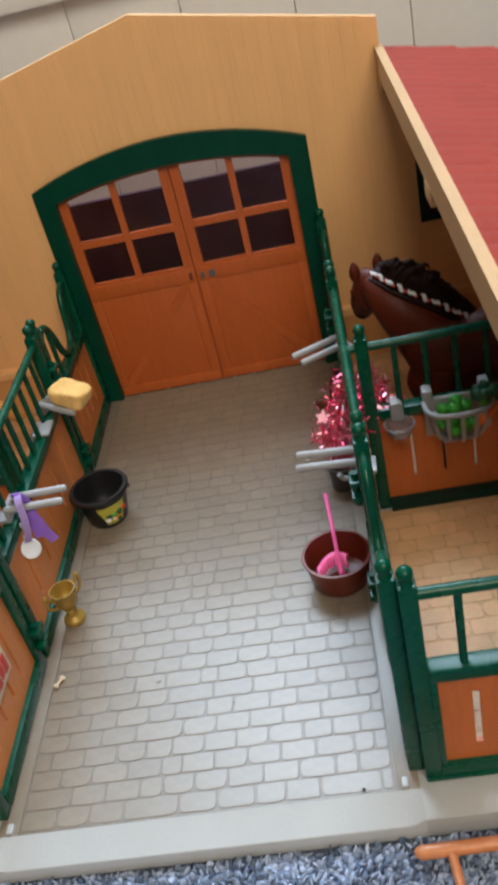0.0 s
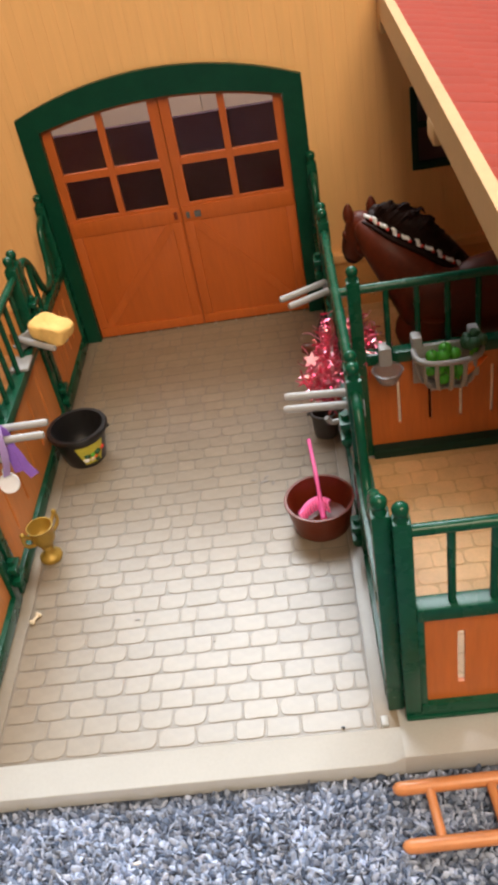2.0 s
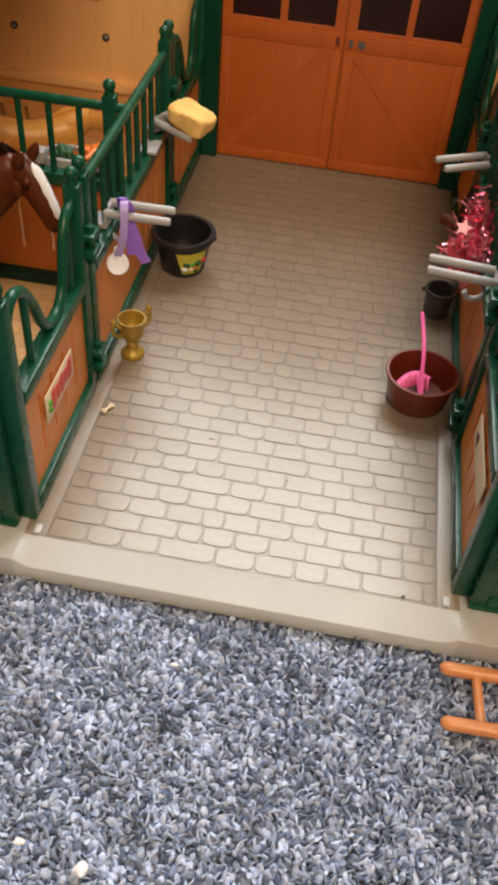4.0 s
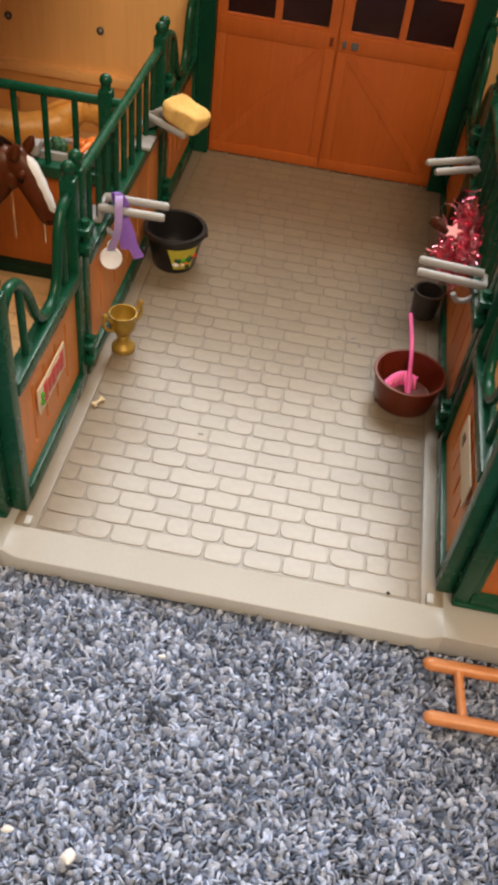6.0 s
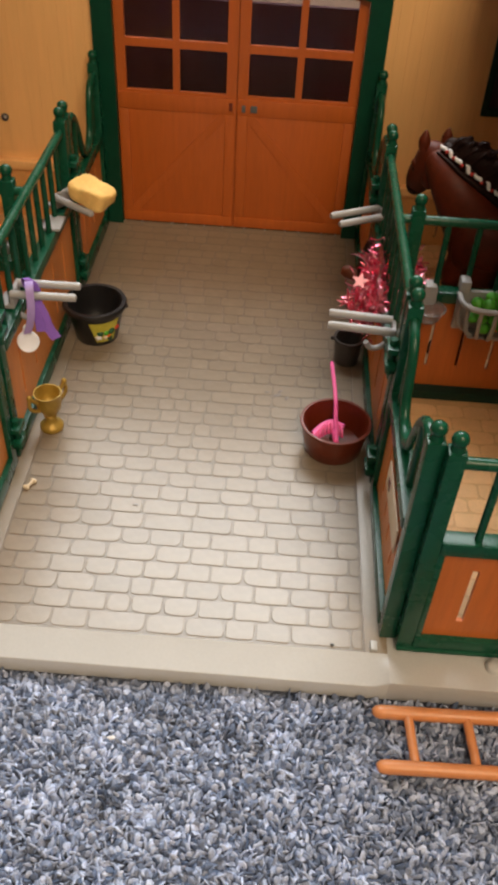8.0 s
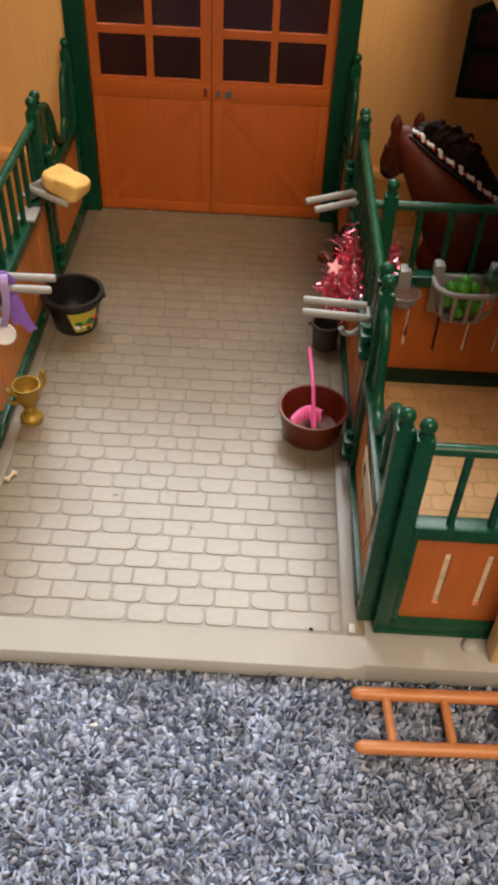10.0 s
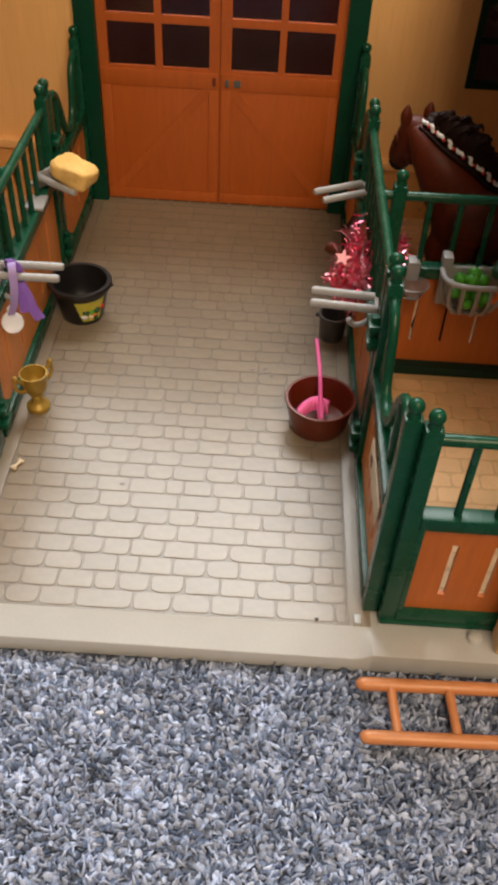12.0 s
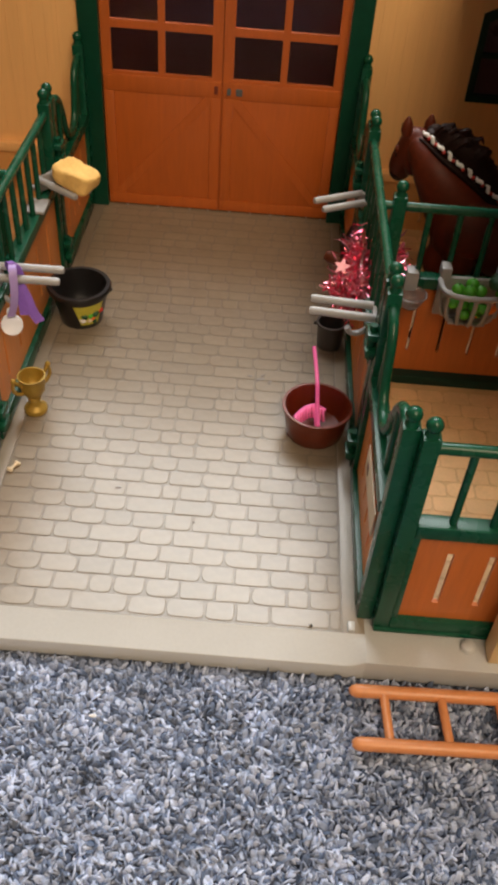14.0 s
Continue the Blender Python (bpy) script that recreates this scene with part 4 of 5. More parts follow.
apples = [(-0.009, -0.006, 0.000, 0.0040), (-0.003, -0.009, 0.001, 0.0042), (0.004, -0.006, 0.000, 0.0040), (-0.006, -0.011, -0.006, 0.0040), (0.001, -0.012, -0.007, 0.0038),
          (-0.001, -0.004, 0.003, 0.0040), (-0.011, -0.010, -0.007, 0.0036), (-0.004, -0.013, -0.012, 0.0036), (0.006, -0.012, -0.008, 0.0036)]
basket(pose(0.1640, 0.1930, 0.0800), "grey hanging hay basket filled with green apples and a carrot", apples, [(0.008, -0.012, -0.012, 20, -20), (0.004, -0.009, -0.016, 60, 10)])
basket(pose(-0.1420, 0.2090, 0.0790, 0, 0, 180), "grey hanging basket with carrots and broccoli", [],
       [(-0.019, -0.006, 0.004, 10, -15), (-0.015, -0.011, 0.003, -20, 0), (-0.019, -0.003, 0.007, 40, 5), (-0.016, -0.008, 0.008, 75, 0), (-0.012, -0.006, 0.008, 140, 0), (-0.014, -0.012, 0.007, 100, 10)])
basket(pose(-0.2150, 0.2090, 0.0800, 0, 0, 180), "grey hanging hay basket with broccoli and a carrot", [],
       [(-0.010, -0.008, 0.003, 30, 0)])
for x, y, z, r in ((0.1785, 0.1840, 0.0860, 0.0075), (-0.1490, 0.2160, 0.0795, 0.0064), (-0.2050, 0.2160, 0.0840, 0.0075)):
    br = thing("broccoli", pose(x, y, z), "dark green toy broccoli in a basket", "broccoli", "fodder in the baskets")
    rng = random.Random(int(x * 1000))
    for k in range(16):
        b = B()
        d = Vector((rng.gauss(0, 1), rng.gauss(0, 1), rng.gauss(0.4, 0.8))).normalized() * r * 0.62
        rough_ball(b, d, (r * 0.42,) * 3, k, 0.4, 2)
        part("floret", b, DARKLEAF, br)
    b = B()
    loft(b, [(0, 0, -r * 1.1), (0, 0, 0)], [r * 0.35, r * 0.4], 8)
    part("stalk", b, LEAF, br)

# frosted cup hanging beside the basket
cup = thing("feed_scoop", pose(0.1290, 0.1880, 0.0610), "frosted clear plastic feed scoop hanging on the divider", "scoop")
b = B()
lathe(b, [(0.0040, 0.002), (0.0056, 0.0028), (0.0076, 0.0065), (0.0088, 0.0105), (0.0094, 0.0110), (0.0086, 0.0112), (0.0074, 0.0072), (0.0052, 0.0036)], 24)
part("bowl", b, CLEAR, cup)
b = B()
box(b, -0.0038, 0.0038, 0.0070, 0.0092, 0.0080, 0.0205, 0.0012)
box(b, -0.0034, 0.0034, 0.0070, 0.0160, 0.0180, 0.0205, 0.0010)
part("clip", b, GREY, cup, "grey clip over the rail")

# gold bell string on the front gate
bells = thing("bell_garland", pose(-0.1300, 0.0020, 0.0745), "shiny gold bead and bell garland lying on the gate rail", "garland")
rng = random.Random(2)
for k in range(9):
    b = B()
    x, r = -0.024 + k * 0.0052, rng.uniform(0.0024, 0.0042)
    ball(b, (x, rng.uniform(-0.004, 0.002), r * 0.9 + (0.004 if k in (2, 3) else 0)), r, 14, squash=rng.uniform(0.85, 1.25))
    part("bell", b, SHINY_GOLD, bells)
b = B()
loft(b, smooth_path([(-0.026, 0, 0.003), (-0.010, -0.002, 0.004), (0.004, 0.001, 0.003), (0.020, -0.001, 0.004)], 4), 0.0011, 6)
part("cord", b, SHINY_GOLD, bells)

# ---------------------------------------------------------------- toy horses (each one plain mesh)
def horse(m, label, coat, mane, neck, head, wedge=(0.0205, 0.0105), skull=1.0, scale=1.0, blaze=False, braids=0, braid_side=1, necks=None, dome=False):
    """Facing local +x. neck: points from the withers to the poll; head: from the poll to the muzzle."""
    b = B()
    K = scale
    S = lambda p: (p[0] * K, p[1] * K, p[2] * K)
    bodypts = [(-0.064, 0, 0.079), (-0.060, 0, 0.080), (-0.048, 0, 0.080), (-0.030, 0, 0.076), (-0.008, 0, 0.073), (0.014, 0, 0.075), (0.030, 0, 0.078), (0.040, 0, 0.078), (0.046, 0, 0.077)]
    rad = [(0.006, 0.008), (0.012, 0.015), (0.0175, 0.0205), (0.0180, 0.0195), (0.0185, 0.0200), (0.0180, 0.0210), (0.0165, 0.0210), (0.0140, 0.0185), (0.007, 0.010)]
    loft(b, [S(p) for p in bodypts], [(u * K, v * K) for u, v in rad], 16, side=(0, 1, 0), mat=0)
    npts = smooth_path([S(p) for p in neck], 4)
    cnt = len(npts)
    nr = [(necks(i / (cnt - 1))[0] * K, necks(i / (cnt - 1))[1] * K) for i in range(cnt)] if necks else [((0.0125 - 0.0055 * i / (cnt - 1)) * K, (wedge[0] + (wedge[1] - wedge[0]) * i / (cnt - 1)) * K) for i in range(cnt)]
    if dome:
        # throat drawn in towards the crest
        for i in range(cnt):
            t = (npts[min(i + 1, cnt - 1)] - npts[max(0, i - 1)]).normalized()
            sv = Vector((t.y, -t.x, 0)).normalized()
            u = max(0.0, (i / (cnt - 1) - 0.30) / 0.70)
            k = 0.20 * u * u * (3 - 2 * u)
            npts[i] = npts[i] + sv.cross(t).normalized() * (nr[i][1] * k)
            nr[i] = (nr[i][0] * (1 - 0.5 * k), nr[i][1] * (1 - k))
    tip = (npts[-1] - npts[-2]).normalized()
    loft(b, list(npts) + [npts[-1] + tip * 0.003 * K, npts[-1] + tip * 0.0048 * K], nr + [(nr[-1][0] * 0.75, nr[-1][1] * 0.75), (nr[-1][0] * 0.3, nr[-1][1] * 0.3)], 14, mat=0)
    hp = smooth_path([S(p) for p in head], 4)
    cnt = len(hp)
    hr = []
    for i in range(cnt):
        u = i / (cnt - 1)
        w = 0.0078 * (1 - u) + 0.0050 * u + 0.0012 * math.sin(u * math.pi)
        h = 0.0112 * (1 - u) + 0.0060 * u + 0.0012 * math.sin(min(1, u * 2.2) * math.pi) * (1 - u)
        hr.append((w * K * skull, h * K * skull))
    back_of = hp[0] - (hp[1] - hp[0]).normalized() * 0.0055 * K
    loft(b, [back_of, hp[0] - (hp[1] - hp[0]).normalized() * 0.0035 * K] + list(hp), [(hr[0][0] * 0.35, hr[0][1] * 0.35), (hr[0][0] * 0.78, hr[0][1] * 0.78)] + hr, 14, mat=0)
    mz = hp[-1]
    hd = (hp[-1] - hp[0]).normalized()
    ball(b, mz - hd * 0.0012 * K, 0.0050 * K * skull, 12, mat=0)
    sidev = hd.cross(Vector((0, 0, 1))).normalized()
    upv = sidev.cross(hd).normalized()
    for q in (-1, 1):
        ear = 1.8 if dome else 1.0
        e0 = hp[0] + sidev * (q * 0.0053 * ear * K) + (upv * 0.0070 - hd * 0.0030 if dome else upv * 0.0070) * K
        if dome and sidev.y * q < 0:
            e0 = e0 - Vector((0, 0, 0.0032)) * K
        e1 = e0 + (Vector((0, 0, 0.0098)) if dome else upv * 0.0088 - hd * 0.0050 + sidev * (q * 0.0012)) * K
        loft(b, [e0, e0 + (e1 - e0) * 0.25, e0 + (e1 - e0) * 0.55, e0 + (e1 - e0) * 0.85, e1], [r * K for r in (0.0024, 0.0031, 0.0029, 0.0016, 0.0005)], 10, mat=0)
        eye = hp[0] + hd * 0.0110 * K + sidev * (q * 0.0064 * K) + upv * 0.0040 * K
        ball(b, eye, 0.0019 * K, 8, mat=1)
        ball(b, mz + sidev * (q * 0.0032 * K) + upv * 0.0018 * K, 0.0013 * K, 6, mat=1)
    for q in (-1, 1):                                    # brow and cheek
        ball(b, hp[0] + hd * 0.0090 * K + sidev * (q * 0.0056 * K * skull) + upv * 0.0062 * K * skull, 0.0027 * K, 12, mat=0)
        rough_ball(b, hp[0] + hd * 0.0080 * K + sidev * (q * 0.0030 * K) - upv * 0.0046 * K, (0.0058 * K, 0.0058 * K, 0.0066 * K), 2, 0.05, 3)
    for x, y, fore in ((0.030, 0.0105, True), (0.034, -0.0105, True), (-0.050, 0.0100, False), (-0.044, -0.0100, False)):
        if fore:
            pts = [(x, y, 0.074), (x + 0.002, y, 0.058), (x + 0.001, y, 0.044), (x + 0.001, y, 0.036), (x, y, 0.022), (x, y, 0.014), (x + 0.002, y, 0.009), (x + 0.003, y, 0.005), (x + 0.0035, y, 0)]
            rr = [0.0100, 0.0085, 0.0058, 0.0058, 0.0040, 0.0040, 0.0046, 0.0056, 0.0064]
        else:
            pts = [(x, y, 0.078), (x + 0.002, y, 0.060), (x - 0.004, y, 0.046), (x - 0.009, y, 0.038), (x - 0.008, y, 0.024), (x - 0.006, y, 0.014), (x - 0.004, y, 0.009), (x - 0.003, y, 0.005), (x - 0.002, y, 0)]
            rr = [0.0140, 0.0125, 0.0080, 0.0062, 0.0042, 0.0042, 0.0046, 0.0056, 0.0064]
        loft(b, [S(p) for p in pts], [r * K for r in rr], 10, side=(1, 0, 0), mat=0)
        f = S(pts[-1])
        lathe(b, [(0.0068 * K, 0), (0.0058 * K, 0.0055 * K), (0.0050 * K, 0.0062 * K)], 12, (f[0], f[1], 0), mat=1)
    # tail
    loft(b, smooth_path([S(p) for p in ((-0.060, 0, 0.090), (-0.070, 0, 0.088), (-0.076, 0.001, 0.072), (-0.077, 0.002, 0.050), (-0.074, 0.003, 0.030))], 4),
         [(0.003 + 0.004 * math.sin(min(1.0, k / 14) * 2.6)) * K for k in range(17)], 10, mat=1)
    # mane locks along the crest
    rng = random.Random(7)
    crest = []
    for i in range(len(npts)):
        u = i / (len(npts) - 1)
        t = (npts[min(i + 1, len(npts) - 1)] - npts[max(0, i - 1)]).normalized()
        sv = Vector((t.y, -t.x, 0))
        sv = sv.normalized() if sv.length > 1e-6 else Vector((0, 1, 0))
        up = sv.cross(t).normalized()
        crest.append((npts[i] + up * (nr[i][1] - 0.0005 * K), sv, up, t))
    ridge = [c + up * 0.0012 * K - sv * (braid_side * 0.0022 * K) for c, sv, up, t in crest]
    loft(b, ridge, [((0.0040 if k > 2 else 0.0022 + 0.0006 * k) * K,) * 2 for k in range(len(ridge))], 10, mat=1)
    if dome:
        # thick mane combed over to the far side, and its dark root line on the near side
        far = [c - sv * (braid_side * 0.0070 * K) + up * (0.0008 + 0.0060 * math.sin(math.pi * (k / (len(crest) - 1)) ** 2.2)) * K for k, (c, sv, up, t) in enumerate(crest)][2:]
        loft(b, far, [((0.0040 + 0.0038 * math.sin(math.pi * (0.12 + 0.80 * k / (len(far) - 1)))) * K, (0.0030 + 0.0042 * math.sin(math.pi * (0.12 + 0.80 * k / (len(far) - 1)))) * K) for k in range(len(far))], 18, mat=1)
        for k in range(340):
            q = int((0.16 + 0.84 * rng.random()) * (len(crest) - 1))
            c, sv, up, t = crest[q]
            side = sv * -braid_side
            w = 0.45 + 0.55 * math.sin(math.pi * 0.95 * (q / (len(crest) - 1)) ** 2.2)
            p0 = c + side * rng.uniform(0.0, 0.006) * K + up * 0.0050 * K * (w - 0.45) / 0.55 + t * rng.uniform(-0.002, 0.002)
            p1 = p0 + (up * rng.uniform(0.003, 0.0095) + side * rng.uniform(0.001, 0.004)) * K * w
            p2 = p1 + (side * rng.uniform(0.003, 0.006) - up * rng.uniform(-0.001, 0.003) - t * rng.uniform(0.0, 0.004)) * K * w
            p3 = p2 + (side * rng.uniform(0.001, 0.003) - up * rng.uniform(0.003, 0.008) - t * rng.uniform(0.0, 0.003)) * K * w
            loft(b, smooth_path([p0, p1, p2, p3], 3), [r * K for r in (0.0010, 0.0012, 0.0013, 0.0013, 0.0012, 0.0011, 0.0009, 0.0007, 0.0005, 0.0002)], 5, mat=1)
        ball(b, far[-1], 0.0050 * K, 14, mat=1)
        # deep chest and high withers
        rough_ball(b, (-0.012 * K, 0, 0.0835 * K), (0.042 * K, 0.0150 * K, 0.0155 * K), 3, 0.05, 3)
        rough_ball(b, (0.026 * K, 0, 0.060 * K), (0.022 * K, 0.0150 * K, 0.0200 * K), 1, 0.06, 3)
        near = [c + sv * (braid_side * 0.0034 * K) + up * 0.0002 * K for c, sv, up, t in crest]
        loft(b, near, [((0.0018 - 0.0012 * max(0.0, k / (len(near) - 1) - 0.6) / 0.4) * K,) * 2 for k in range(len(near))], 8, mat=1)
        ball(b, mz - hd * 0.0006 * K, 0.0055 * K, 14, mat=1)
    for k in range(0 if dome else 60):
        c, sv, up, t = crest[min(len(crest) - 1, int(k / 60 * len(crest)))]
        c = c + t * rng.uniform(-0.002, 0.002)
        dn = sv * (-braid_side * rng.uniform(0.3, 0.8)) - up * rng.uniform(0.5, 1.0)
        ln = rng.uniform(0.008, 0.015) * K
        loft(b, smooth_path([c - up * 0.001, c + up * 0.0050 * K + dn * ln * 0.2, c + dn * ln * 0.65 + sv * (-braid_side * 0.002), c + dn * ln], 3),
             [0.0012 * K, 0.0016 * K, 0.0019 * K, 0.002 * K, 0.002 * K, 0.002 * K, 0.0018 * K, 0.0014 * K, 0.0009 * K, 0.0004 * K], 7, mat=1)
    for k in range(braids):
        u = 0.99 - 0.97 * k / (braids - 1)
        c, sv, up, t = crest[min(len(crest) - 1, int(u * (len(crest) - 1)))]
        f = u * (len(crest) - 1) - int(u * (len(crest) - 1))
        c2 = crest[min(len(crest) - 1, int(u * (len(crest) - 1)) + 1)][0]
        c = c * (1 - f) + c2 * f
        p = c + sv * (braid_side * 0.0016 * K) + up * 0.0034 * K
        z = (-1) ** k * 0.0009
        loft(b, smooth_path([p - t * 0.0032, p - t * 0.0014 + up * z, p + t * 0.0010 - up * z, p + t * 0.0030], 2), [0.0004, 0.0009, 0.0012, 0.0013, 0.0011, 0.0008, 0.0003], 10, mat=2)
        ball(b, p - t * 0.0034 + up * 0.0003, 0.0011, 8, mat=3)
    if blaze:
        nn = 10
        # the blaze follows the front of the face
        bl = []
        for k in range(nn):
            i = min(cnt - 1, int((0.15 + 0.80 * k / (nn - 1)) * (cnt - 1)))
            bl.append(hp[i] + upv * (hr[i][1] * 0.90))
        loft(b, bl, [((0.0010, 0.0026, 0.0036, 0.0031, 0.0037, 0.0029, 0.0033, 0.0028, 0.0030, 0.0014)[k] * K, 0.0016 * K) for k in range(nn)], 8, mat=2)
    ob = part("toy_horse", b, [coat, mane, WHITE, RED])
    ob.matrix_world = m
    return tagged(ob, label, "toy horse", "toy horses in the stalls")


STALL_TOP = 0.0010
def bay_neck(u):
    k = 1 - 0.2 * max(0.0, (u - 0.8) / 0.2) ** 2
    return (0.0145 - 0.0050 * u) * k, (0.0250 - 0.0225 * u + 0.0080 * u * u) * k


horse(pose(0.1950, 0.2330, STALL_TOP, 0, 0, 180), "glossy bay toy horse with white braids, head turned away", BAY, MANE,
      [(0.0211, -0.0022, 0.0697), (0.0333, -0.0039, 0.0855), (0.0492, -0.0083, 0.1026), (0.0592, -0.0200, 0.1126)],
      [(0.0572, -0.0215, 0.1140), (0.0610, -0.0245, 0.1085), (0.0642, -0.0278, 0.1012), (0.0655, -0.0300, 0.0950)], scale=1.14, skull=1.0, braids=13, braid_side=-1, necks=bay_neck, dome=True)
horse(pose(-0.2080, 0.1460, STALL_TOP, 0, 0, 0), "chestnut toy horse with a white blaze standing in a stall", CHESTNUT, MANE,
      [(0.024, 0, 0.080), (0.038, 0.001, 0.090), (0.051, 0.003, 0.100), (0.059, 0.005, 0.1060)],
      [(0.060, 0.005, 0.1070), (0.068, 0.003, 0.100), (0.076, 0.000, 0.088), (0.081, -0.002, 0.078)], scale=0.97, skull=0.90, blaze=True, braid_side=1)
horse(pose(-0.1950, 0.2980, STALL_TOP, 0, 0, 20), "small palomino toy foal standing in a stall", PALOMINO, PALOMINO,
      [(0.028, 0, 0.080), (0.040, 0, 0.089), (0.051, 0.001, 0.096), (0.058, 0.002, 0.099)],
      [(0.058, 0.002, 0.099), (0.068, 0.003, 0.093), (0.077, 0.004, 0.085), (0.083, 0.005, 0.077)], scale=0.60, skull=1.25)

# ---------------------------------------------------------------- carpet pile (stuff)
def carpet_pile():
    rng = np.random.RandomState(3)
    # a flattened, bent tuft of yarn
    prof = [(0.0, 0.40, 0.0), (0.32, 0.52, 0.04), (0.70, 0.46, 0.26), (1.0, 0.22, 0.66)]
    seg = 6
    tv, tf = [], []
    for z, r, bend in prof:
        for j in range(seg):
            a = 2 * math.pi * j / seg
            tv.append((r * math.cos(a), r * math.sin(a) * 0.30 + bend * 0.5, z))
    for k in range(len(prof) - 1):
        for j in range(seg):
            tf.append((k * seg + j, k * seg + (j + 1) % seg, (k + 1) * seg + (j + 1) % seg, (k + 1) * seg + j))
    tf.append(tuple(range((len(prof) - 1) * seg, len(prof) * seg)))
    tv = np.array(tv)
    pts = []
    step = 0.00205
    for (x0, x1, y0, y1) in ((-0.30, 0.30, -0.20, -0.0165), (-0.36, -0.302, -0.0165, 0.10), (0.302, 0.36, -0.0165, 0.10)):
        nx, ny = int((x1 - x0) / step), int((y1 - y0) / (step * 0.9))
        gx, gy = np.meshgrid(np.arange(nx), np.arange(ny))
        px = x0 + (gx + 0.5 * (gy % 2)) * step + rng.normal(0, 0.0005, gx.shape)
        py = y0 + gy * step * 0.9 + rng.normal(0, 0.0005, gx.shape)
        pts.append(np.stack([px.ravel(), py.ravel()], 1))
    pts = np.concatenate(pts)
    n = len(pts)
    az, tilt = rng.uniform(0, 2 * np.pi, n), rng.uniform(0.20, 1.20, n)
    ln, wd = rng.uniform(0.0038, 0.0060, n), rng.uniform(0.0027, 0.0042, n)
    v = np.repeat(tv[None], n, 0)
    v = v * np.stack([wd, wd, ln], 1)[:, None, :]
    spin = rng.uniform(0, 2 * np.pi, n)
    c, s = np.cos(spin)[:, None], np.sin(spin)[:, None]
    x, y, z = v[..., 0] * c - v[..., 1] * s, v[..., 0] * s + v[..., 1] * c, v[..., 2]
    ct, st = np.cos(tilt)[:, None], np.sin(tilt)[:, None]
    x, z = x * ct + z * st, -x * st + z * ct
    c, s = np.cos(az)[:, None], np.sin(az)[:, None]
    x, y = x * c - y * s, x * s + y * c
    low = z.min(1, keepdims=True)
    zz = z - low * 0.6 + CARPET_Z - 0.0042 + rng.normal(0, 0.0004, n)[:, None]
    verts = np.stack([x - st * ln[:, None] * 0.5 * c + pts[:, :1], y - st * ln[:, None] * 0.5 * s + pts[:, 1:], zz], -1).reshape(-1, 3)
    verts[:, 1] = np.where((np.abs(verts[:, 0]) < 0.301) & (verts[:, 1] > -0.0174), -0.0174, verts[:, 1])
    m = len(tv)
    faces = [tuple(i * m + q for q in f) for i in range(n) for f in tf]
    me = bpy.data.meshes.new("carpet_pile")
    me.from_pydata(verts.tolist(), [], faces)
    me.polygons.foreach_set("use_smooth", [True] * len(me.polygons))
    me.materials.append(PILE)
    return tagged(new("carpet_pile", me), "mottled blue-grey loop pile of the carpet", "carpet", kind="stuff")


carpet_pile()

# ---------------------------------------------------------------- cobbles of the aisle
def cobble_bm(b, w, d, h, rng, at=(0, 0)):
    """A worn block: low rounded top with uneven corners."""
    j = lambda k: rng.uniform(-k, k)
    cx, cy = at
    hw, hd = w / 2, d / 2
    ring = []
    # rounded corners and slightly wavy sides
    for sx, sy, a0 in ((1, 1, 0), (-1, 1, 90), (-1, -1, 180), (1, -1, 270)):
        k = min(w, d) * rng.choice((0.10, 0.15, 0.20, 0.26, 0.34))
        for q in (0, 45, 90):
            a = radians(a0 + q)
            ring.append(Vector((sx * (hw - k) + k * math.cos(a) + j(0.00012), sy * (hd - k) + k * math.sin(a) + j(0.00012))))
        if a0 in (0, 180):
            ring.append(Vector((j(w * 0.15), sy * hd + j(0.00024))))
        else:
            ring.append(Vector((sx * hw + j(0.00026), j(d * 0.15))))
    loops = []
    for inset, z in ((0.0, 0.0), (0.00022, h)):
        loops.append([(cx + p.x * (1 - inset / hw), cy + p.y * (1 - inset / hd), z) for p in ring])
    rings(b, loops, True)


ROWH = 0.0109
FRONT_JOINTS = (
    (-75, -58, -40, -12, 7, 26, 41, 58, 87), (-69, -51, -33, -21, -5, 12, 30, 48, 66, 77), (-77, -60, -41, -23, -12, 5, 22, 39, 57, 76, 86),
    (-84, -66, -48, -32, -18, -1, 16, 33, 51, 66, 80), (-76, -58, -39, -13, 5, 23, 41, 61, 87), (-84, -66, -51, -33, -18, -1, 14, 34, 49, 66, 81),
    (-74, -57, -40, -23, 3, 25, 43, 60, 76), (-78, -61, -43, -25, -5, 5, 21, 38, 56, 74))
rng = random.Random(21)
far = B()
cache = {}
count = 0
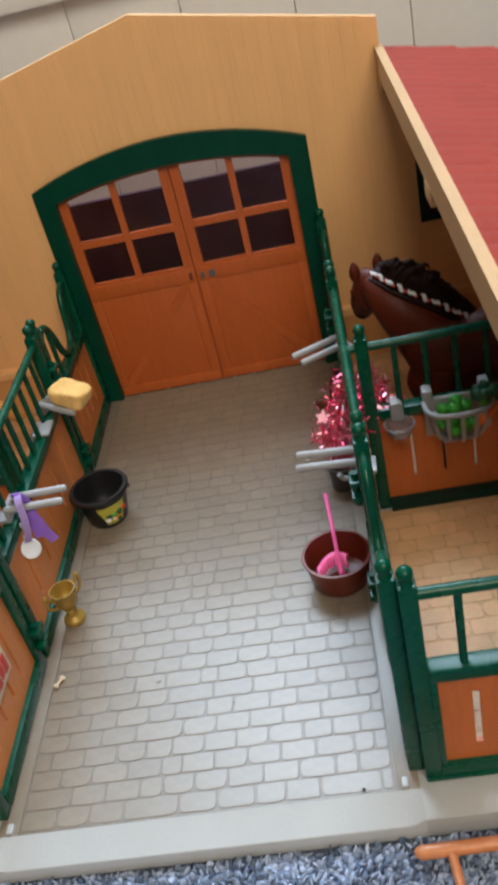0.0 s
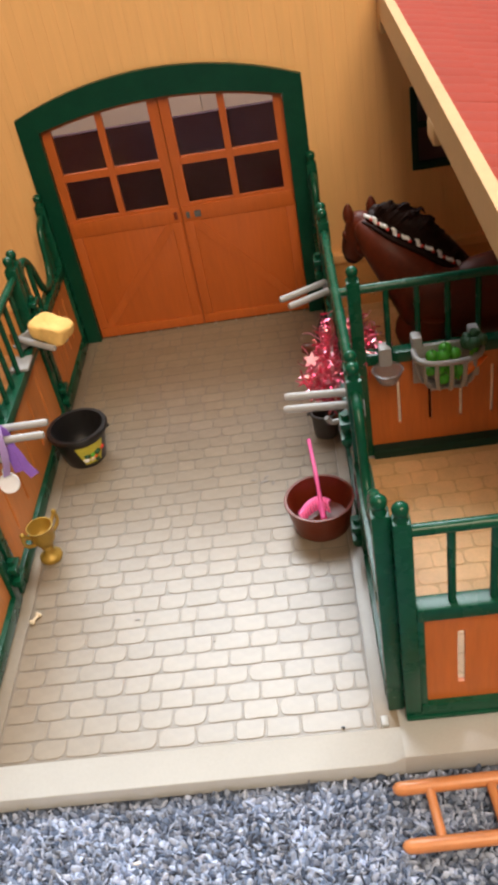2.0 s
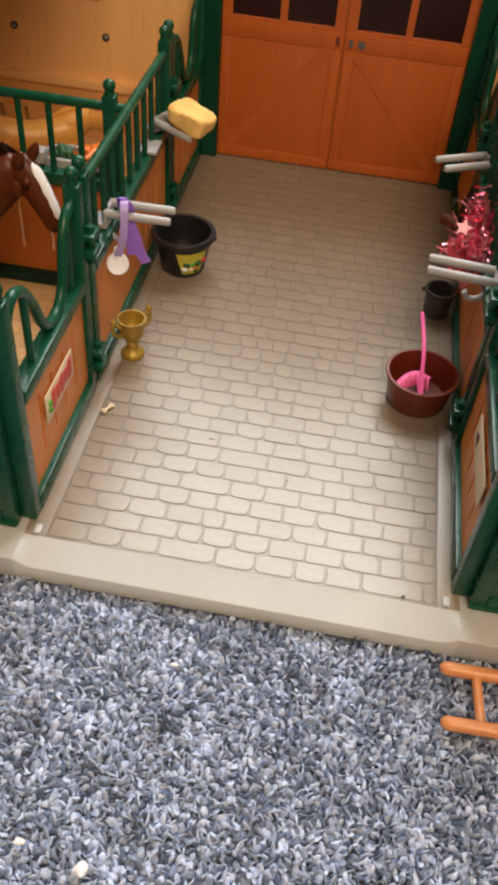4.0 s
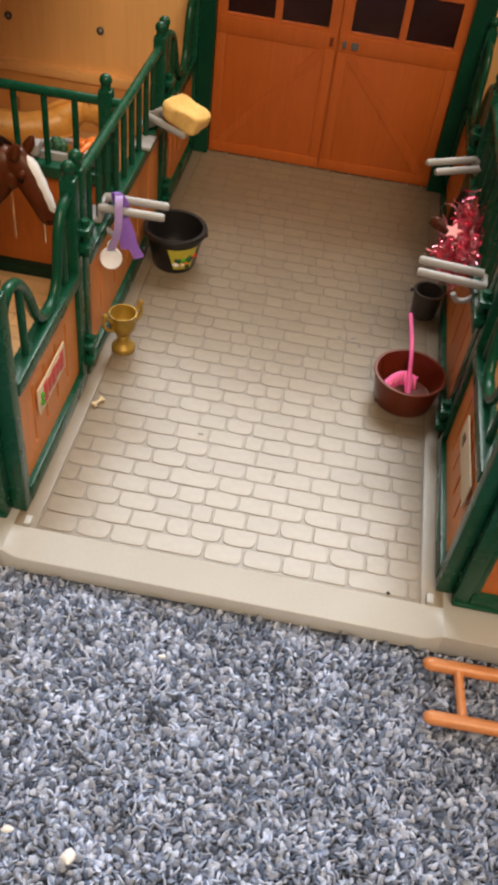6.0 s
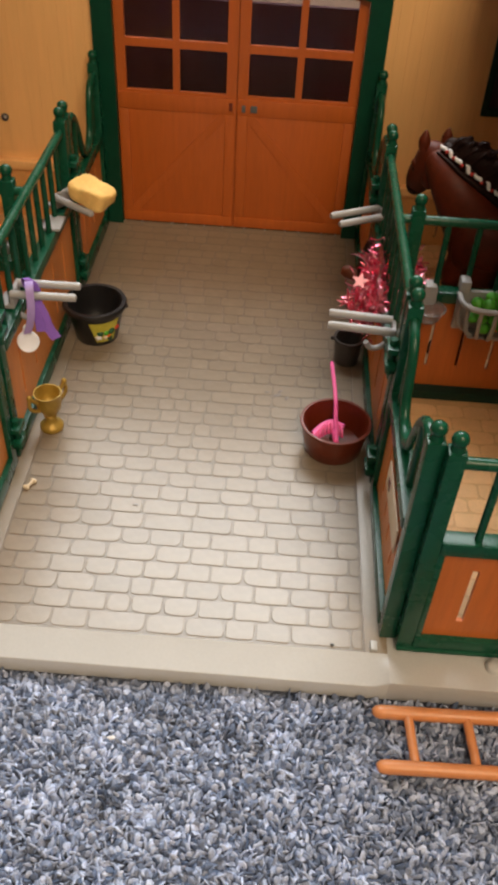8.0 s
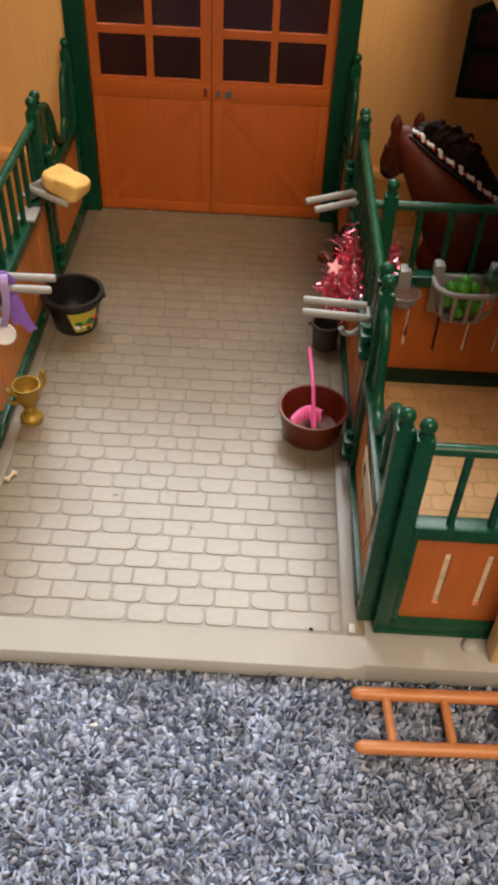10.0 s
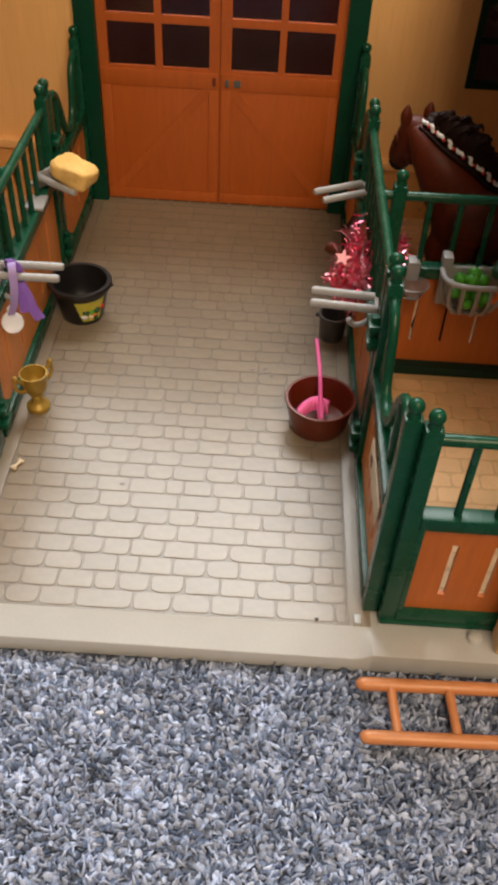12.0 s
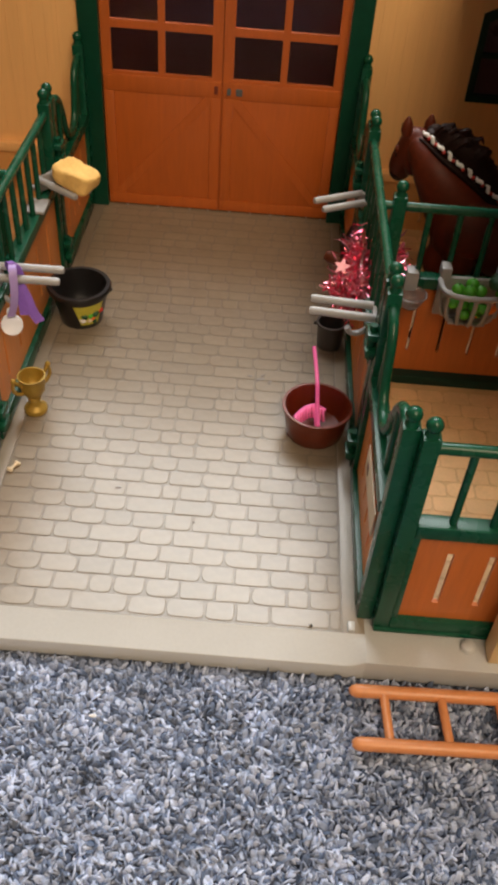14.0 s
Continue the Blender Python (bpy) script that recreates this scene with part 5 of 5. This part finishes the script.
for row in range(37):
    y = 0.0002 + (row + 0.5) * ROWH
    x = -0.0928
    end = 0.0928
    lens = []
    while x < end - 0.004:
        u = rng.random()
        w = rng.choice((0.0100, 0.0115)) if u < 0.14 else rng.choice((0.0150, 0.0165, 0.0175, 0.0185)) if u < 0.92 else rng.choice((0.0245, 0.0270))
        if x == -0.0928 and row % 2:
            w = rng.choice((0.0085, 0.0115, 0.0130))
        if end - x - w < 0.006:
            w = end - x
        w = min(w, end - x)
        lens.append((x, w))
        x += w
    if row < len(FRONT_JOINTS):
        xs = [-0.0928] + [q / 1000 for q in FRONT_JOINTS[row]] + [end]
        lens = [(p, q - p) for p, q in zip(xs, xs[1:])]
    for x0, w in lens:
        bw, bd = w - 0.0010, ROWH - 0.00085
        if y < 0.262 and count < 300:
            key = (round(bw, 4), rng.randrange(6))
            if key not in cache:
                b = B()
                cobble_bm(b, key[0], bd, 0.00014, rng)
                ob = part("cobble", b, COBBLE, base, smooth=False)
                cache[key] = ob.data
            else:
                ob = new("cobble", cache[key])
                ob.parent = base
            ob.location = (x0 + w / 2, y, -0.00045 + rng.uniform(-0.00006, 0.00006))
            ob.rotation_euler = (0, 0, radians(rng.uniform(-0.5, 0.5)))
            count += 1
        else:
            cobble_bm(far, bw, bd, 0.00014, rng, (x0 + w / 2, y))
for v in far.verts:
    v.co.z -= 0.00045
tagged(part("cobbles", far, COBBLE_FAR, base, smooth=False), kind="stuff")

# stall floors: moulded tan blocks
for s in (-1, 1):
    for y0, y1 in ((0.012, 0.195), (0.207, 0.394)):
        b = B()
        xa, xb = sorted((s * 0.1095, s * 0.2925))
        box(b, xa, xb, y0, y1, -0.0012, 0.0002, mat=1)
        y, r = y0 + 0.0005, 0
        while y + 0.0115 < y1:
            x = xa + 0.0004
            if r % 2:
                x += 0.009
                cobble_bm(b, 0.0080, 0.0109, 0.0005, rng, (xa + 0.0046, y + 0.0058))
            while x + 0.019 < xb:
                w = rng.choice((0.0165, 0.0175, 0.0185))
                cobble_bm(b, w - 0.0006, 0.0111, 0.0005, rng, (x + w / 2, y + 0.0058))
                x += w
            y += 0.0117
            r += 1
        for v in b.verts:
            v.co.z += 0.0002
        tagged(part("stall_floor", b, [STALL, STALL_JOINT], base, "tan moulded block floor of a stall", smooth=False), kind="stuff")

# ---------------------------------------------------------------- roof shingles
rng = random.Random(5)
shingle_mesh = []
for k in range(4):
    b = B()
    L, W = 0.0270, 0.0125
    j = lambda a: rng.uniform(-a, a)
    prof = [(-W / 2, 0.0), (-W * 0.30, 0.0006 + j(0.0001)), (W * 0.05, 0.0008), (W * 0.34, 0.0005 + j(0.0001)), (W / 2, 0.0001)]
    rings(b, [[(x, p[0], -0.0006) for p in (prof[0], prof[-1])] + [(x, p[0] + j(0.0004), lift + p[1]) for p in reversed(prof)] for x, lift in ((0, 0.0002), (L * 0.5, 0.0006), (L, 0.0011 + j(0.00015)))])
    ob = part("shingle", b, ROOF, roofs[1])
    shingle_mesh.append(ob)
protos = [o.data for o in shingle_mesh]
for o in shingle_mesh:
    bpy.data.objects.remove(o)
for s, roof in zip((-1, 1), roofs):
    for r in range(34):
        y = -0.0135 + r * 0.0124
        for c in range(6):
            xd = 0.1612 + c * 0.0258
            x = s * xd
            ob = new("shingle", protos[rng.randrange(4)])
            ob.parent = roof
            slope = math.degrees(math.atan(0.225))
            tilt = math.degrees(math.atan(0.050))
            base_m = pose(x, y, roof_z(x, y) - 0.0008, tilt, 0, 0)
            ob.matrix_basis = base_m @ pose(0, 0, 0, 0, slope if s > 0 else -slope, 0) @ (Matrix.Identity(4) if s > 0 else pose(0, 0, 0, 0, 0, 180)) @ pose(0, 0, 0, 0, 0, rng.uniform(-0.8, 0.8))
